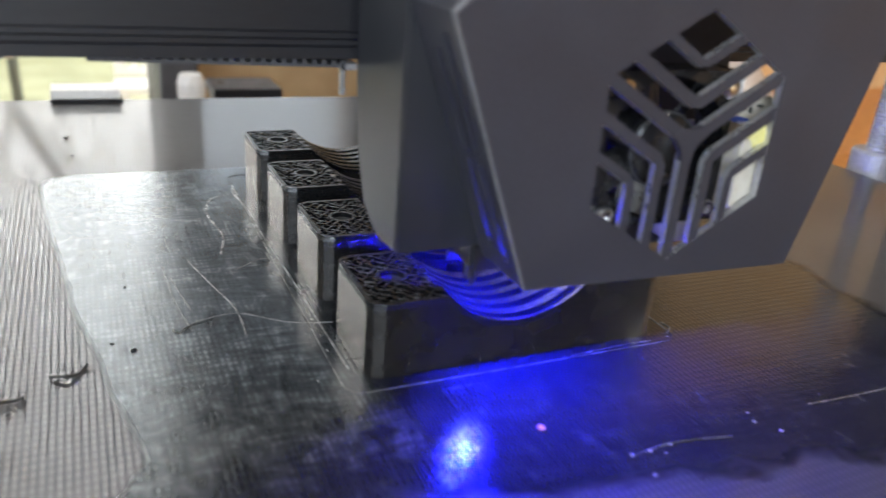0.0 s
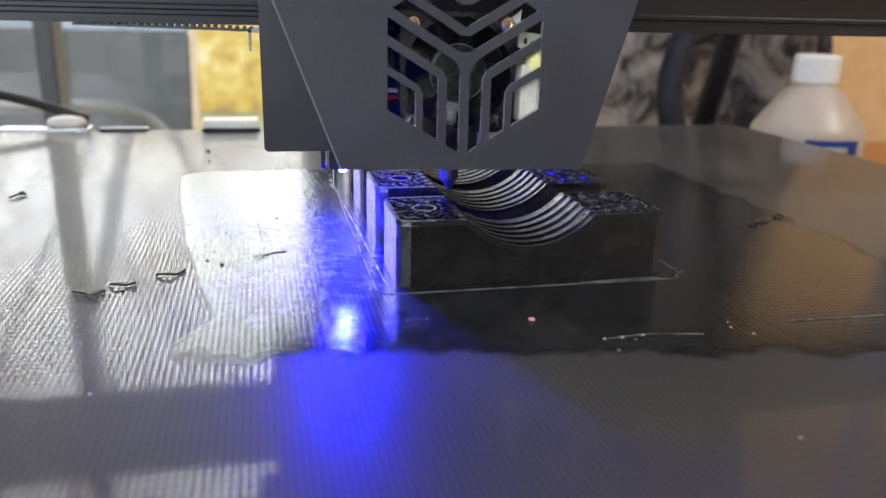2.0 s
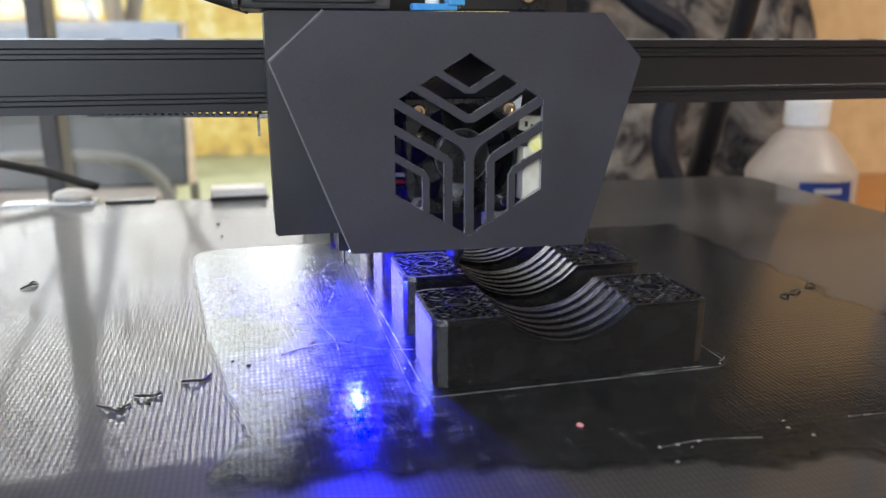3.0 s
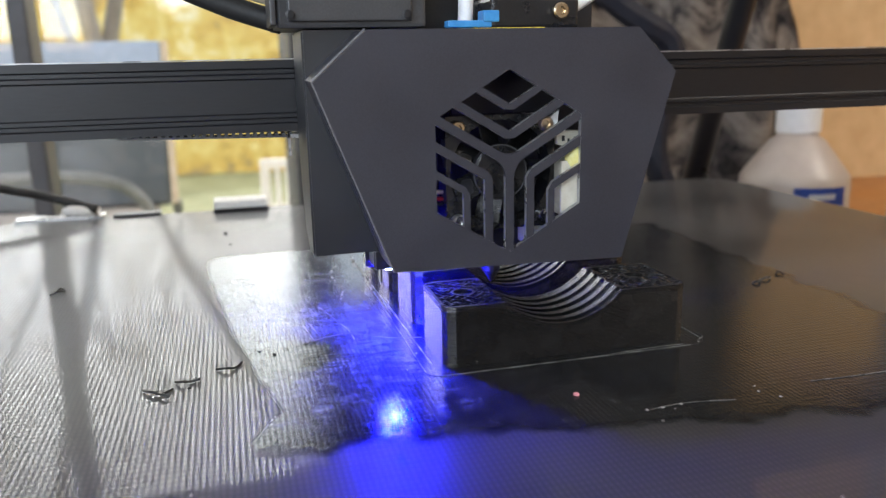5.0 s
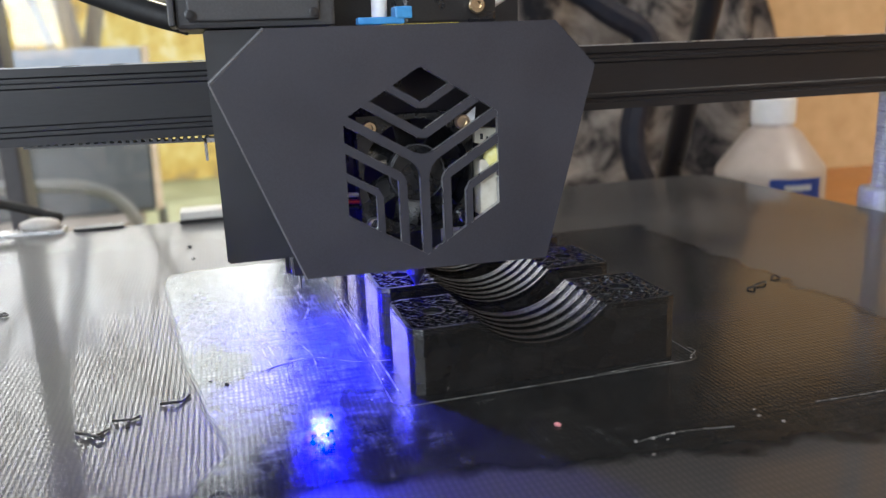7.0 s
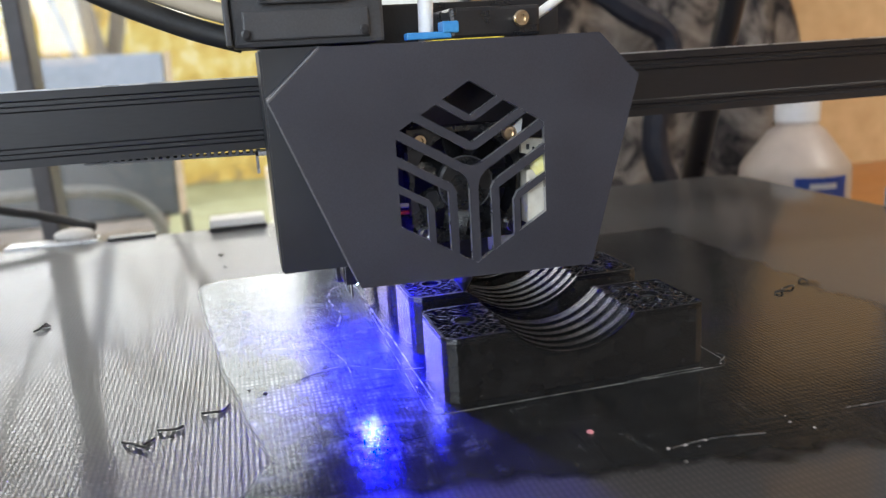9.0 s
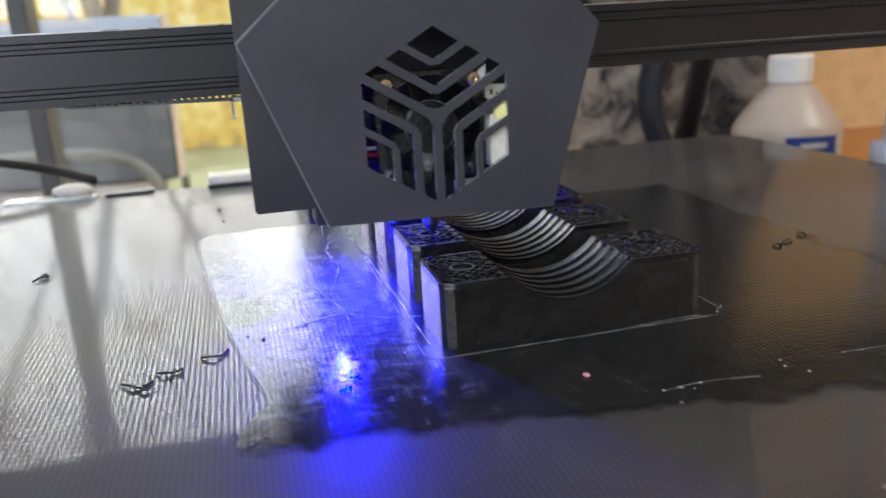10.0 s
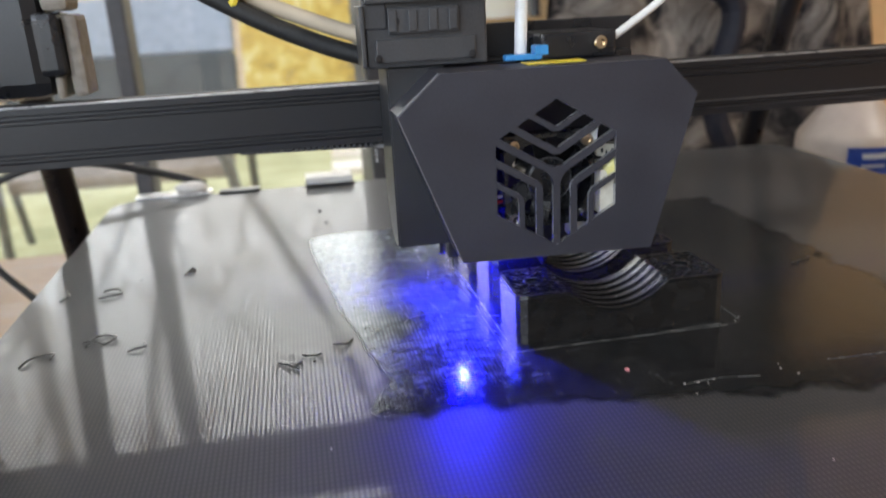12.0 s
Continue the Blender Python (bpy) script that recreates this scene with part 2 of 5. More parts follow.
M = {
    "bed": bed_coating(),
    "glue": glue_film(),
    "print": layered_plastic("black_layered_plastic", True),
    "print_top": layered_plastic("black_printed_plastic", False),
    "cover": grainy("black_painted_cover", (0.025, 0.0252, 0.0335), (0.036, 0.0362, 0.048), 2600, (0.42, 0.55), 0.0, 0.12, 0.00005, big=40),
    "edge": grainy("pale_cover_edge", (0.10, 0.10, 0.11), (0.19, 0.19, 0.20), 2600, (0.3, 0.4), 0.0, 0.1, 0.00005, big=60),
    "black": grainy("black_moulded_plastic", (0.010, 0.010, 0.012), (0.019, 0.019, 0.022), 1800, (0.26, 0.38), 0.0, 0.2, 0.00006, big=60),
    "beam": grainy("black_anodised_aluminium", (0.006, 0.006, 0.008), (0.012, 0.012, 0.015), 1500, (0.32, 0.46), 0.0, 0.12, 0.00004, (0.15, 1, 1), big=30),
    "rubber": grainy("black_rubber", (0.010, 0.010, 0.010), (0.022, 0.022, 0.022), 900, (0.55, 0.7)),
    "steel": grainy("bright_steel", (0.45, 0.45, 0.46), (0.68, 0.67, 0.65), 900, (0.18, 0.32), 1.0, 0.1, 0.00004),
    "brass": grainy("brassy_screw_steel", (0.50, 0.40, 0.27), (0.75, 0.62, 0.45), 900, (0.18, 0.3), 1.0, 0.1, 0.00004),
    "cream": grainy("cream_plastic", (0.46, 0.42, 0.33), (0.60, 0.57, 0.48), 500, (0.35, 0.5), 0.0, 0.3, 0.0002, big=120),
    "white": grainy("white_plastic", (0.68, 0.68, 0.66), (0.82, 0.82, 0.80), 500, (0.3, 0.45)),
    "blue": grainy("blue_plastic", (0.04, 0.22, 0.55), (0.07, 0.30, 0.68), 700, (0.3, 0.4)),
    "red": grainy("red_insulation", (0.45, 0.02, 0.02), (0.60, 0.04, 0.03), 700, (0.4, 0.5)),
    "yellow": grainy("yellow_plastic", (0.65, 0.50, 0.03), (0.85, 0.68, 0.06), 700, (0.35, 0.45)),
    "tape": grainy("dull_beige_tape", (0.17, 0.145, 0.12), (0.30, 0.27, 0.23), 300, (0.5, 0.7), 0.0, 0.4, 0.0004, big=40),
    "dull_metal": grainy("dull_grey_metal", (0.36, 0.37, 0.40), (0.50, 0.51, 0.54), 600, (0.42, 0.58), 0.55, 0.2, 0.00008),
    "grey_cloth": grainy("grey_blue_reflected_cloth", (0.36, 0.39, 0.43), (0.50, 0.53, 0.57), 400, (0.8, 0.95), 0.0, 0.3, 0.0006, big=30),
    "bead": grainy("pale_yellow_bead", (0.62, 0.56, 0.16), (0.78, 0.74, 0.34), 500, (0.25, 0.4)),
    "strand": grainy("black_filament", (0.010, 0.010, 0.010), (0.020, 0.020, 0.020), 900, (0.3, 0.4)),
    "pink": grainy("pink_crumb", (0.55, 0.20, 0.22), (0.75, 0.32, 0.34), 3000, (0.4, 0.6)),
    "flake": grainy("white_glue_flake", (0.20, 0.19, 0.19), (0.42, 0.41, 0.40), 3000, (0.25, 0.4)),
    "bottle": grainy("milky_bottle_plastic", (0.40, 0.33, 0.275), (0.50, 0.425, 0.36), 60, (0.35, 0.5)),
    "cap": grainy("white_cap_plastic", (0.62, 0.60, 0.56), (0.72, 0.70, 0.66), 200, (0.35, 0.45)),
    "label": grainy("blue_paper_label", (0.03, 0.07, 0.36), (0.05, 0.11, 0.46), 200, (0.3, 0.4)),
    "table": grainy("brown_table_wood", (0.16, 0.09, 0.045), (0.30, 0.18, 0.09), 60, (0.35, 0.55), 0.0, 0.2, 0.0005, (1, 8, 1)),
    "wall": grainy("warm_tan_plaster", (0.52, 0.33, 0.15), (0.66, 0.45, 0.23), 40, (0.7, 0.85), 0.0, 0.3, 0.001, big=5),
    "pale_wall": grainy("pale_wall_paint", (0.55, 0.52, 0.47), (0.66, 0.63, 0.58), 40, (0.7, 0.85), 0.0, 0.2, 0.001, big=4),
    "ceiling": grainy("white_ceiling_paint", (0.70, 0.70, 0.69), (0.80, 0.80, 0.79), 40, (0.8, 0.9), 0.0, 0.2, 0.001, big=4),
    "pine": grainy("orange_pine_wood", (0.38, 0.15, 0.04), (0.58, 0.27, 0.08), 70, (0.4, 0.55), 0.0, 0.2, 0.0005, (1, 1, 7)),
    "frame": grainy("dark_window_frame", (0.035, 0.035, 0.040), (0.060, 0.060, 0.066), 90, (0.45, 0.6)),
    "floor": grainy("brown_floor", (0.10, 0.06, 0.035), (0.20, 0.13, 0.08), 30, (0.4, 0.6)),
    "navy": grainy("dark_navy_strap", (0.005, 0.006, 0.014), (0.011, 0.013, 0.026), 900, (0.6, 0.8)),
    "grass": grainy("autumn_lawn", (0.26, 0.275, 0.155), (0.41, 0.42, 0.27), 7, (0.8, 0.95), 0.0, 0.4, 0.01, big=1.2),
    "bark": grainy("grey_bark", (0.16, 0.14, 0.12), (0.34, 0.31, 0.28), 14, (0.7, 0.9), 0.0, 0.6, 0.01, (1, 1, 0.25)),
    "leaf": grainy("yellow_leaf", (0.45, 0.26, 0.02), (0.75, 0.55, 0.08), 6, (0.5, 0.7)),
    "sling": grainy("grey_chair_fabric", (0.050, 0.064, 0.074), (0.090, 0.108, 0.122), 120, (0.5, 0.7), 0.0, 0.3, 0.001),
    "panel": grainy("sky_sheen_panel", (0.24, 0.31, 0.42), (0.35, 0.43, 0.56), 40, (0.3, 0.5)),
    "tube": grainy("grey_painted_tube", (0.10, 0.11, 0.11), (0.18, 0.19, 0.19), 90, (0.35, 0.5)),
    "tan": grainy("tan_wood_post", (0.46, 0.38, 0.27), (0.62, 0.54, 0.42), 40, (0.6, 0.8)),
    # Black plastic made paler: haze and caught light are mixed into the colour.
    "lifted": grainy("lifted_black_plastic", (0.035, 0.035, 0.038), (0.060, 0.060, 0.064), 1800, (0.4, 0.55), 0.0, 0.2, 0.00006, big=60),
    "cut": grainy("bare_metal_and_glint", (0.34, 0.34, 0.35), (0.52, 0.52, 0.53), 1500, (0.25, 0.38), 0.7, 0.1, 0.00004),
    "fan": grainy("glossy_black_fan_plastic", (0.008, 0.008, 0.009), (0.018, 0.018, 0.019), 900, (0.16, 0.30), 0.0, 0.15, 0.00006, big=90),
    "led": glow("blue_light_diode", (0.0041, 0.0006, 1.0), 16000.0),
    "led_white": glow("added_white_diode_glow", (0.46, 0.66, 0.90), 560.0),
    "led_inner": glow("blue_light_strip", (0.003, 0.003, 1.0), 70.0),
    "housing": shiny_housing(),
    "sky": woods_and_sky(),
}


def camo_cloth():
    m = Mat("mottled_grey_cloth", (0.1, 0.1, 0.1), 0.85)
    v = m.coords((1, 1, 1), 0.6)
    a, b = m.noise(16, 3, v, 0.6, 1.5), m.noise(500, 2, v)
    m.colour(m.ramp(m.math("ADD", m.math("MULTIPLY", a, 0.85), m.math("MULTIPLY", b, 0.15)), [(0.40, (0.016, 0.016, 0.022)), (0.46, (0.12, 0.105, 0.10)), (0.53, (0.30, 0.265, 0.235)), (0.66, (0.52, 0.47, 0.42))]))
    m.bump(b, 0.4, 0.0004)
    return m.m


M["camo"] = camo_cloth()


def pane_glass():
    m = Mat("window_glass", (1, 1, 1), 0.02, 0.0, 1.45)
    m.set("Transmission Weight", 1.0)
    return m.m


M["glass"] = pane_glass()


def frosted_glass():
    m = Mat("frosted_pane", (0.50, 0.55, 0.63), 0.65, 0.0, 1.3)
    m.set("Transmission Weight", 1.0)
    m.bump(m.noise(90, 3), 0.2, 0.0005)
    return m.m


M["frosted"] = frosted_glass()


# ---------------- building helpers ----------------
def part(name, bm, material, parent=None, label="", smooth=False, cut=None):
    me = bpy.data.meshes.new(name)
    bmesh.ops.recalc_face_normals(bm, faces=bm.faces[:])
    bm.to_mesh(me)
    bm.free()
    me.materials.append(M[material] if isinstance(material, str) else material)
    if cut:
        # Bare metal on the cut faces, which stand square to the front.
        me.materials.append(M[cut])
        for p in me.polygons:
            if abs(p.normal.y) < 0.5:
                p.material_index = 1
    if smooth:
        for p in me.polygons:
            p.use_smooth = True
    ob = new(name, me)
    if parent is not None:
        ob.parent = parent
    if label:
        ob["label"] = label
    return ob


def thing(name, label, category, group="", kind="", at=(0, 0, 0)):
    ob = new(name)
    ob.location = at
    ob.empty_display_size = 0.01
    return tagged(ob, label, category, group, kind)


def add_box(bm, x0, x1, y0, y1, z0, z1, bevel=0.0, m=None):
    made = bmesh.ops.create_cube(bm, size=1.0)["verts"]
    t = Matrix.Translation(((x0 + x1) / 2, (y0 + y1) / 2, (z0 + z1) / 2)) @ Matrix.Diagonal((x1 - x0, y1 - y0, z1 - z0, 1))
    bmesh.ops.transform(bm, matrix=(m @ t) if m is not None else t, verts=made)
    if bevel > 0:
        edges = list({e for v in made for e in v.link_edges})
        bmesh.ops.bevel(bm, geom=edges, offset=bevel, segments=2, affect="EDGES", profile=0.6)


def box(x0, x1, y0, y1, z0, z1, bevel=0.0, m=None):
    bm = bmesh.new()
    add_box(bm, x0, x1, y0, y1, z0, z1, bevel, m)
    return bm


def add_prism(bm, points, depth, m=None):
    """A polygon in x, z, from y = 0 back to y = depth."""
    front = [bm.verts.new((x, 0, z)) for x, z in points]
    back = [bm.verts.new((x, depth, z)) for x, z in points]
    bm.faces.new(front)
    bm.faces.new(back[::-1])
    n = len(points)
    for i in range(n):
        bm.faces.new((front[i], back[i], back[(i + 1) % n], front[(i + 1) % n]))
    if m is not None:
        bmesh.ops.transform(bm, matrix=m, verts=front + back)


def prism(points, depth, m=None):
    bm = bmesh.new()
    add_prism(bm, points, depth, m)
    return bm


def add_rod(bm, path, radius, sides=10, taper=1.0, caps=True):
    """A round rod along a list of points."""
    pts = [Vector(p) for p in path]
    rings = []
    for i, p in enumerate(pts):
        way = (pts[min(i + 1, len(pts) - 1)] - pts[max(i - 1, 0)]).normalized()
        side = way.cross(Vector((0, 0, 1)) if abs(way.z) < 0.95 else Vector((1, 0, 0))).normalized()
        up = side.cross(way)
        r = radius * (1 + (taper - 1) * i / max(1, len(pts) - 1))
        rings.append([bm.verts.new(p + r * (math.cos(a) * side + math.sin(a) * up)) for a in (2 * math.pi * k / sides for k in range(sides))])
    for a, b in zip(rings, rings[1:]):
        for k in range(sides):
            bm.faces.new((a[k], a[(k + 1) % sides], b[(k + 1) % sides], b[k]))
    if caps:
        bm.faces.new(rings[0][::-1])
        bm.faces.new(rings[-1])


def rod(path, radius, sides=10, taper=1.0):
    bm = bmesh.new()
    add_rod(bm, path, radius, sides, taper)
    return bm


def bend(points, steps=6):
    """A smooth line through the points."""
    p = [Vector(q) for q in points]
    out = []
    for i in range(len(p) - 1):
        a, b, c, d = p[max(i - 1, 0)], p[i], p[i + 1], p[min(i + 2, len(p) - 1)]
        for k in range(steps):
            t = k / steps
            out.append(0.5 * ((2 * b) + (c - a) * t + (2 * a - 5 * b + 4 * c - d) * t * t + (3 * b - a - 3 * c + d) * t**3))
    return out + [p[-1]]


def lathe(profile, sides=32, bm=None):
    """A turned shape from rows of radius, height."""
    bm = bm or bmesh.new()
    rings = [[bm.verts.new((r * math.cos(2 * math.pi * k / sides), r * math.sin(2 * math.pi * k / sides), z)) for k in range(sides)] for r, z in profile]
    for a, b in zip(rings, rings[1:]):
        for k in range(sides):
            bm.faces.new((a[k], a[(k + 1) % sides], b[(k + 1) % sides], b[k]))
    bm.faces.new(rings[0][::-1])
    bm.faces.new(rings[-1])
    return bm


# ---------------- the room ----------------
TABLE = -0.130


def room():
    def wall(name, bm, material, label):
        return tagged(part(name, bm, material), label, "wall", kind="structure")

    # Window wall behind the printer: opening x -0.93..0.021, z -0.42..1.05.
    bm = bmesh.new()
    add_box(bm, 0.021, 0.055, 0.75, 0.87, -0.9, 1.5)
    add_box(bm, 0.055, 2.0, 0.75, 0.87, -0.9, 0.075)
    add_box(bm, 0.055, 2.0, 0.75, 0.87, 0.240, 1.5)
    add_box(bm, 0.245, 2.0, 0.75, 0.87, 0.075, 0.240)
    add_box(bm, -1.5, -0.93, 0.75, 0.87, -0.9, 1.5)
    add_box(bm, -0.93, 0.021, 0.75, 0.87, -0.9, -0.42)
    add_box(bm, -0.93, 0.021, 0.75, 0.87, 1.05, 1.5)
    wall("wall_north", bm, "wall", "warm tan plastered wall with a tall window opening")
    wall("wall_east", box(1.88, 2.0, -2.5, 0.75, -0.9, 1.5), "wall", "warm tan plastered side wall")
    bm = bmesh.new()
    add_box(bm, -1.62, -1.5, -2.5, -2.2, -0.9, 1.5)
    add_box(bm, -1.62, -1.5, -0.60, 0.87, -0.9, 1.5)
    add_box(bm, -1.62, -1.5, -2.2, -0.60, -0.9, 0.0)
    add_box(bm, -1.62, -1.5, -2.2, -0.60, 1.12, 1.5)
    wall("wall_west", bm, "pale_wall", "pale painted side wall with a window opening")
    bm = bmesh.new()
    add_box(bm, -1.5, 1.88, -2.62, -2.5, -0.9, 0.15)
    add_box(bm, -1.5, 1.88, -2.62, -2.5, 1.35, 1.5)
    add_box(bm, -1.5, -1.6 + 0.02, -2.62, -2.5, 0.15, 1.35)
    add_box(bm, -0.66, 1.88, -2.62, -2.5, 0.15, 1.35)
    wall("wall_south", bm, "pale_wall", "pale painted wall with a window opening")
    tagged(part("floor", box(-1.62, 2.0, -2.62, 0.87, -0.98, -0.9), "floor"), "brown room floor", "floor", kind="structure")
    tagged(part("ceiling", box(-1.62, 2.0, -2.62, 0.87, 1.5, 1.58), "ceiling"), "white painted ceiling", "ceiling", kind="structure")

    win = thing("window_1", "tall window with dark frame and slim mullion", "window", kind="structure")
    part("window_frame", box(0.0160, 0.052, 0.70, 0.7485, -0.42, 1.05, 0.003), "frame", win)
    part("jamb_liner", box(0.0160, 0.0207, 0.7490, 0.874, -0.42, 1.05, 0.001), "frame", win)
    part("window_frame", box(-0.93, -0.89, 0.70, 0.76, -0.42, 1.05, 0.003), "frame", win)
    part("window_frame", box(-0.89, 0.0158, 0.70, 0.76, 1.01, 1.05, 0.003), "frame", win)
    part("mullion", box(-0.2550, -0.2368, 0.705, 0.755, -0.42, 1.01, 0.003), "frame", win)
    part("window_sill", box(-0.93, 0.06, 0.66, 0.80, -0.455, -0.42, 0.004), "white", win)
    for x0, x1 in ((-0.89, -0.255), (-0.2368, 0.0158)):
        p = part("pane", box(x0, x1, 0.738, 0.742, -0.42, 1.01), "glass", win)
        p.visible_shadow = False

    # Unseen pane, added so that the bed reflects a pale grey patch.
    side_pane = thing("unseen_side_pane", "unseen frosted pane added to brighten the reflection in the bed", "window", kind="structure")
    part("window_frame", box(0.055, 0.062, 0.76, 0.80, 0.075, 0.240, 0.002), "frame", side_pane)
    part("window_frame", box(0.238, 0.245, 0.76, 0.80, 0.075, 0.240, 0.002), "frame", side_pane)
    part("pane", box(0.062, 0.238, 0.778, 0.782, 0.075, 0.240), "frosted", side_pane)

    # A hanging cloth beside the window, out of view, added to grey the bed's reflections.
    grey_cloth = thing("curtain", "unseen grey-blue cloth added beside the window for its reflection", "curtain", at=(0.06, 0.70, 0.245))
    bm = bmesh.new()
    n = 96
    foot = [bm.verts.new((0.34 * k / n, 0.016 * math.sin(0.9 * k) + 0.004 * math.sin(0.31 * k), 0.004 * math.sin(0.5 * k))) for k in range(n + 1)]
    head_ = [bm.verts.new((0.34 * k / n, 0.011 * math.sin(0.9 * k + 0.4), 1.152)) for k in range(n + 1)]
    for k in range(n):
        bm.faces.new((foot[k], foot[k + 1], head_[k + 1], head_[k]))
    bmesh.ops.solidify(bm, geom=bm.faces[:], thickness=0.0012)
    part("cloth", bm, "grey_cloth", grey_cloth, smooth=True)
    part("rod", rod([(-0.03, 0, 1.158), (0.37, 0, 1.158)], 0.006, 10), "frame", grey_cloth)
    for x in (-0.01, 0.35):
        part("bracket", box(x - 0.006, x + 0.006, 0.004, 0.0495, 1.152, 1.164, 0.001), "frame", grey_cloth)

    t = thing("work_table", "brown wooden table under the printer", "table", at=(0.1, 0.1, TABLE))
    part("tabletop", box(-0.95, 1.2, -0.75, 0.52, -0.03, 0, 0.003), "table", t)
    for x, y in ((-0.9, -0.7), (1.15, -0.7), (-0.9, 0.47), (1.15, 0.47)):
        part("leg", box(x - 0.03, x + 0.03, y - 0.03, y + 0.03, -0.77, -0.03, 0.003), "table", t)


def outdoors():
    ground = bmesh.new()
    rnd = random.Random(4)
    n = 40
    grid = [[ground.verts.new((-30 + 60 * i / n, 0.9 + 5.5 * j / n, -0.62 + 0.05 * rnd.random())) for i in range(n + 1)] for j in range(n + 1)]
    for j in range(n):
        for i in range(n):
            ground.faces.new((grid[j][i], grid[j][i + 1], grid[j + 1][i + 1], grid[j + 1][i]))
    tagged(part("ground", ground, "grass"), "yellowish autumn lawn outside the window", "lawn", kind="structure")
    # A curved screen of far woods and sky that glows and lights the room.
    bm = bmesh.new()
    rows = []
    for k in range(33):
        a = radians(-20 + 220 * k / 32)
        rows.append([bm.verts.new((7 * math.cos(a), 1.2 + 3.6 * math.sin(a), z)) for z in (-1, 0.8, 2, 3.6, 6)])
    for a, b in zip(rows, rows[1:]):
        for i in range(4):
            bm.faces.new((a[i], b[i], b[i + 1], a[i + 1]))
    tagged(part("backdrop", bm, "sky"), "glowing screen of bright hazy sky over distant autumn woods", "sky", kind="structure")

    # Trees near the house.
    for n_tree, (x, y, r, lean) in enumerate(((-0.576, 3.9, 0.024, -0.68), (-0.560, 3.95, 0.050, -0.36), (-0.712, 4.0, 0.046, 0.57), (-1.7, 4.1, 0.08, 0.04))):
        rnd = random.Random(20 + n_tree)
        tree = thing("tree", "slender grey-barked tree with yellow autumn leaves", "tree", "trees outside", at=(x, y, -0.62))
        trunk = bmesh.new()
        tops = []
        add_rod(trunk, bend([(0, 0, -0.05), (lean * 0.4, 0, 1.2), (lean * 1.4, 0.1, 2.6), (lean * 2.0, 0, 4.2)], 4), r, 9, 0.4)
        for k in range(7):
            a, z0 = rnd.uniform(0, 6.28), rnd.uniform(0.9, 3.2)
            end = Vector((lean * z0 / 2 + math.cos(a) * rnd.uniform(0.3, 0.6), math.sin(a) * rnd.uniform(0.1, 0.3), z0 + rnd.uniform(0.3, 0.7)))
            add_rod(trunk, [(lean * z0 / 2, 0, z0), end], r * 0.3, 6, 0.3)
            tops.append(end)
        part("trunk", trunk, "bark", tree)
        crown = bmesh.new()
        for end in tops + [Vector((lean * 2, 0, 4.2))] * 3:
            for _ in range(110):
                c = end + Vector((rnd.gauss(0, 0.22), rnd.gauss(0, 0.14), rnd.gauss(0, 0.2)))
                s = rnd.uniform(0.015, 0.035)
                u = Vector((rnd.gauss(0, 1), rnd.gauss(0, 1), rnd.gauss(0, 1))).normalized()
                w = u.orthogonal().normalized()
                vs = [crown.verts.new(c + s * d) for d in (u, 0.6 * w, -u, -0.6 * w)]
                crown.faces.new(vs)
        part("crown", crown, "leaf", tree)

    # A reclined grey garden chair with a bent tube arm.
    chair = thing("garden_chair", "blue-grey reclined garden chair with a bent tube frame on the lawn", "chair", at=(-0.52, 2.30, -0.60))
    lean = Matrix.Translation((0, 0, 0.26)) @ Matrix.Rotation(radians(-22), 4, "X")
    # The upper back is coloured paler and bluer for the sky it reflects.
    part("backrest", box(-0.42, 0.275, 0.0, 0.03, 0.335, 0.53, 0.012, lean), "panel", chair, "blue-grey upper back panel with the sky's sheen in its colour")
    part("seat_cover", box(-0.42, 0.275, -0.004, 0.034, 0.005, 0.332, 0.012, lean), "sling", chair, "dark grey cloth lower back")
    part("post", box(0.277, 0.296, 0.0, 0.035, 0.005, 0.53, 0.004, lean), "tan", chair, "pale wooden edge post")
    part("post", box(-0.45, -0.422, 0.0, 0.035, 0.005, 0.53, 0.004, lean), "tan", chair, "pale wooden edge post")
    for x in (0.291, -0.436):
        part("leg", rod([(x, 0.02, 0.27), (x, 0.10, 0.0)], 0.014, 8), "tube", chair)
    part("arm_tube", rod(bend([(-0.40, -0.18, 0.36), (-0.10, -0.18, 0.385), (0.12, -0.18, 0.37), (0.22, -0.18, 0.30), (0.25, -0.18, 0.17), (0.26, -0.18, 0.0)], 6), 0.017, 10), "tube", chair)
    part("leg", rod([(-0.40, -0.18, 0.36), (-0.41, -0.18, 0.0)], 0.015, 8), "tube", chair)
    part("seat", box(-0.38, 0.24, -0.17, 0.05, 0.22, 0.26, 0.012), "bark", chair, "brown worn seat slab")

    # A white moulded chair with cut-outs in its back.
    white = thing("white_chair", "small white plastic garden chair with a pierced back on the lawn", "chair", at=(0.03, 2.2, -0.60))
    bm = bmesh.new()
    add_box(bm, -0.008, 0.150, 0.0, 0.016, 0.365, 0.395, 0.005)
    add_box(bm, -0.008, 0.020, 0.001, 0.015, 0.235, 0.364, 0.004)
    add_box(bm, 0.122, 0.150, 0.001, 0.015, 0.235, 0.364, 0.004)
    for k in range(3):
        add_box(bm, 0.036 + 0.031 * k, 0.050 + 0.031 * k, 0.003, 0.012, 0.26, 0.364, 0.003)
    add_box(bm, 0.021, 0.121, 0.001, 0.015, 0.235, 0.258, 0.004)
    part("backrest", bm, "white", white)
    part("seat", box(-0.012, 0.154, -0.12, -0.001, 0.205, 0.230, 0.006), "white", white)
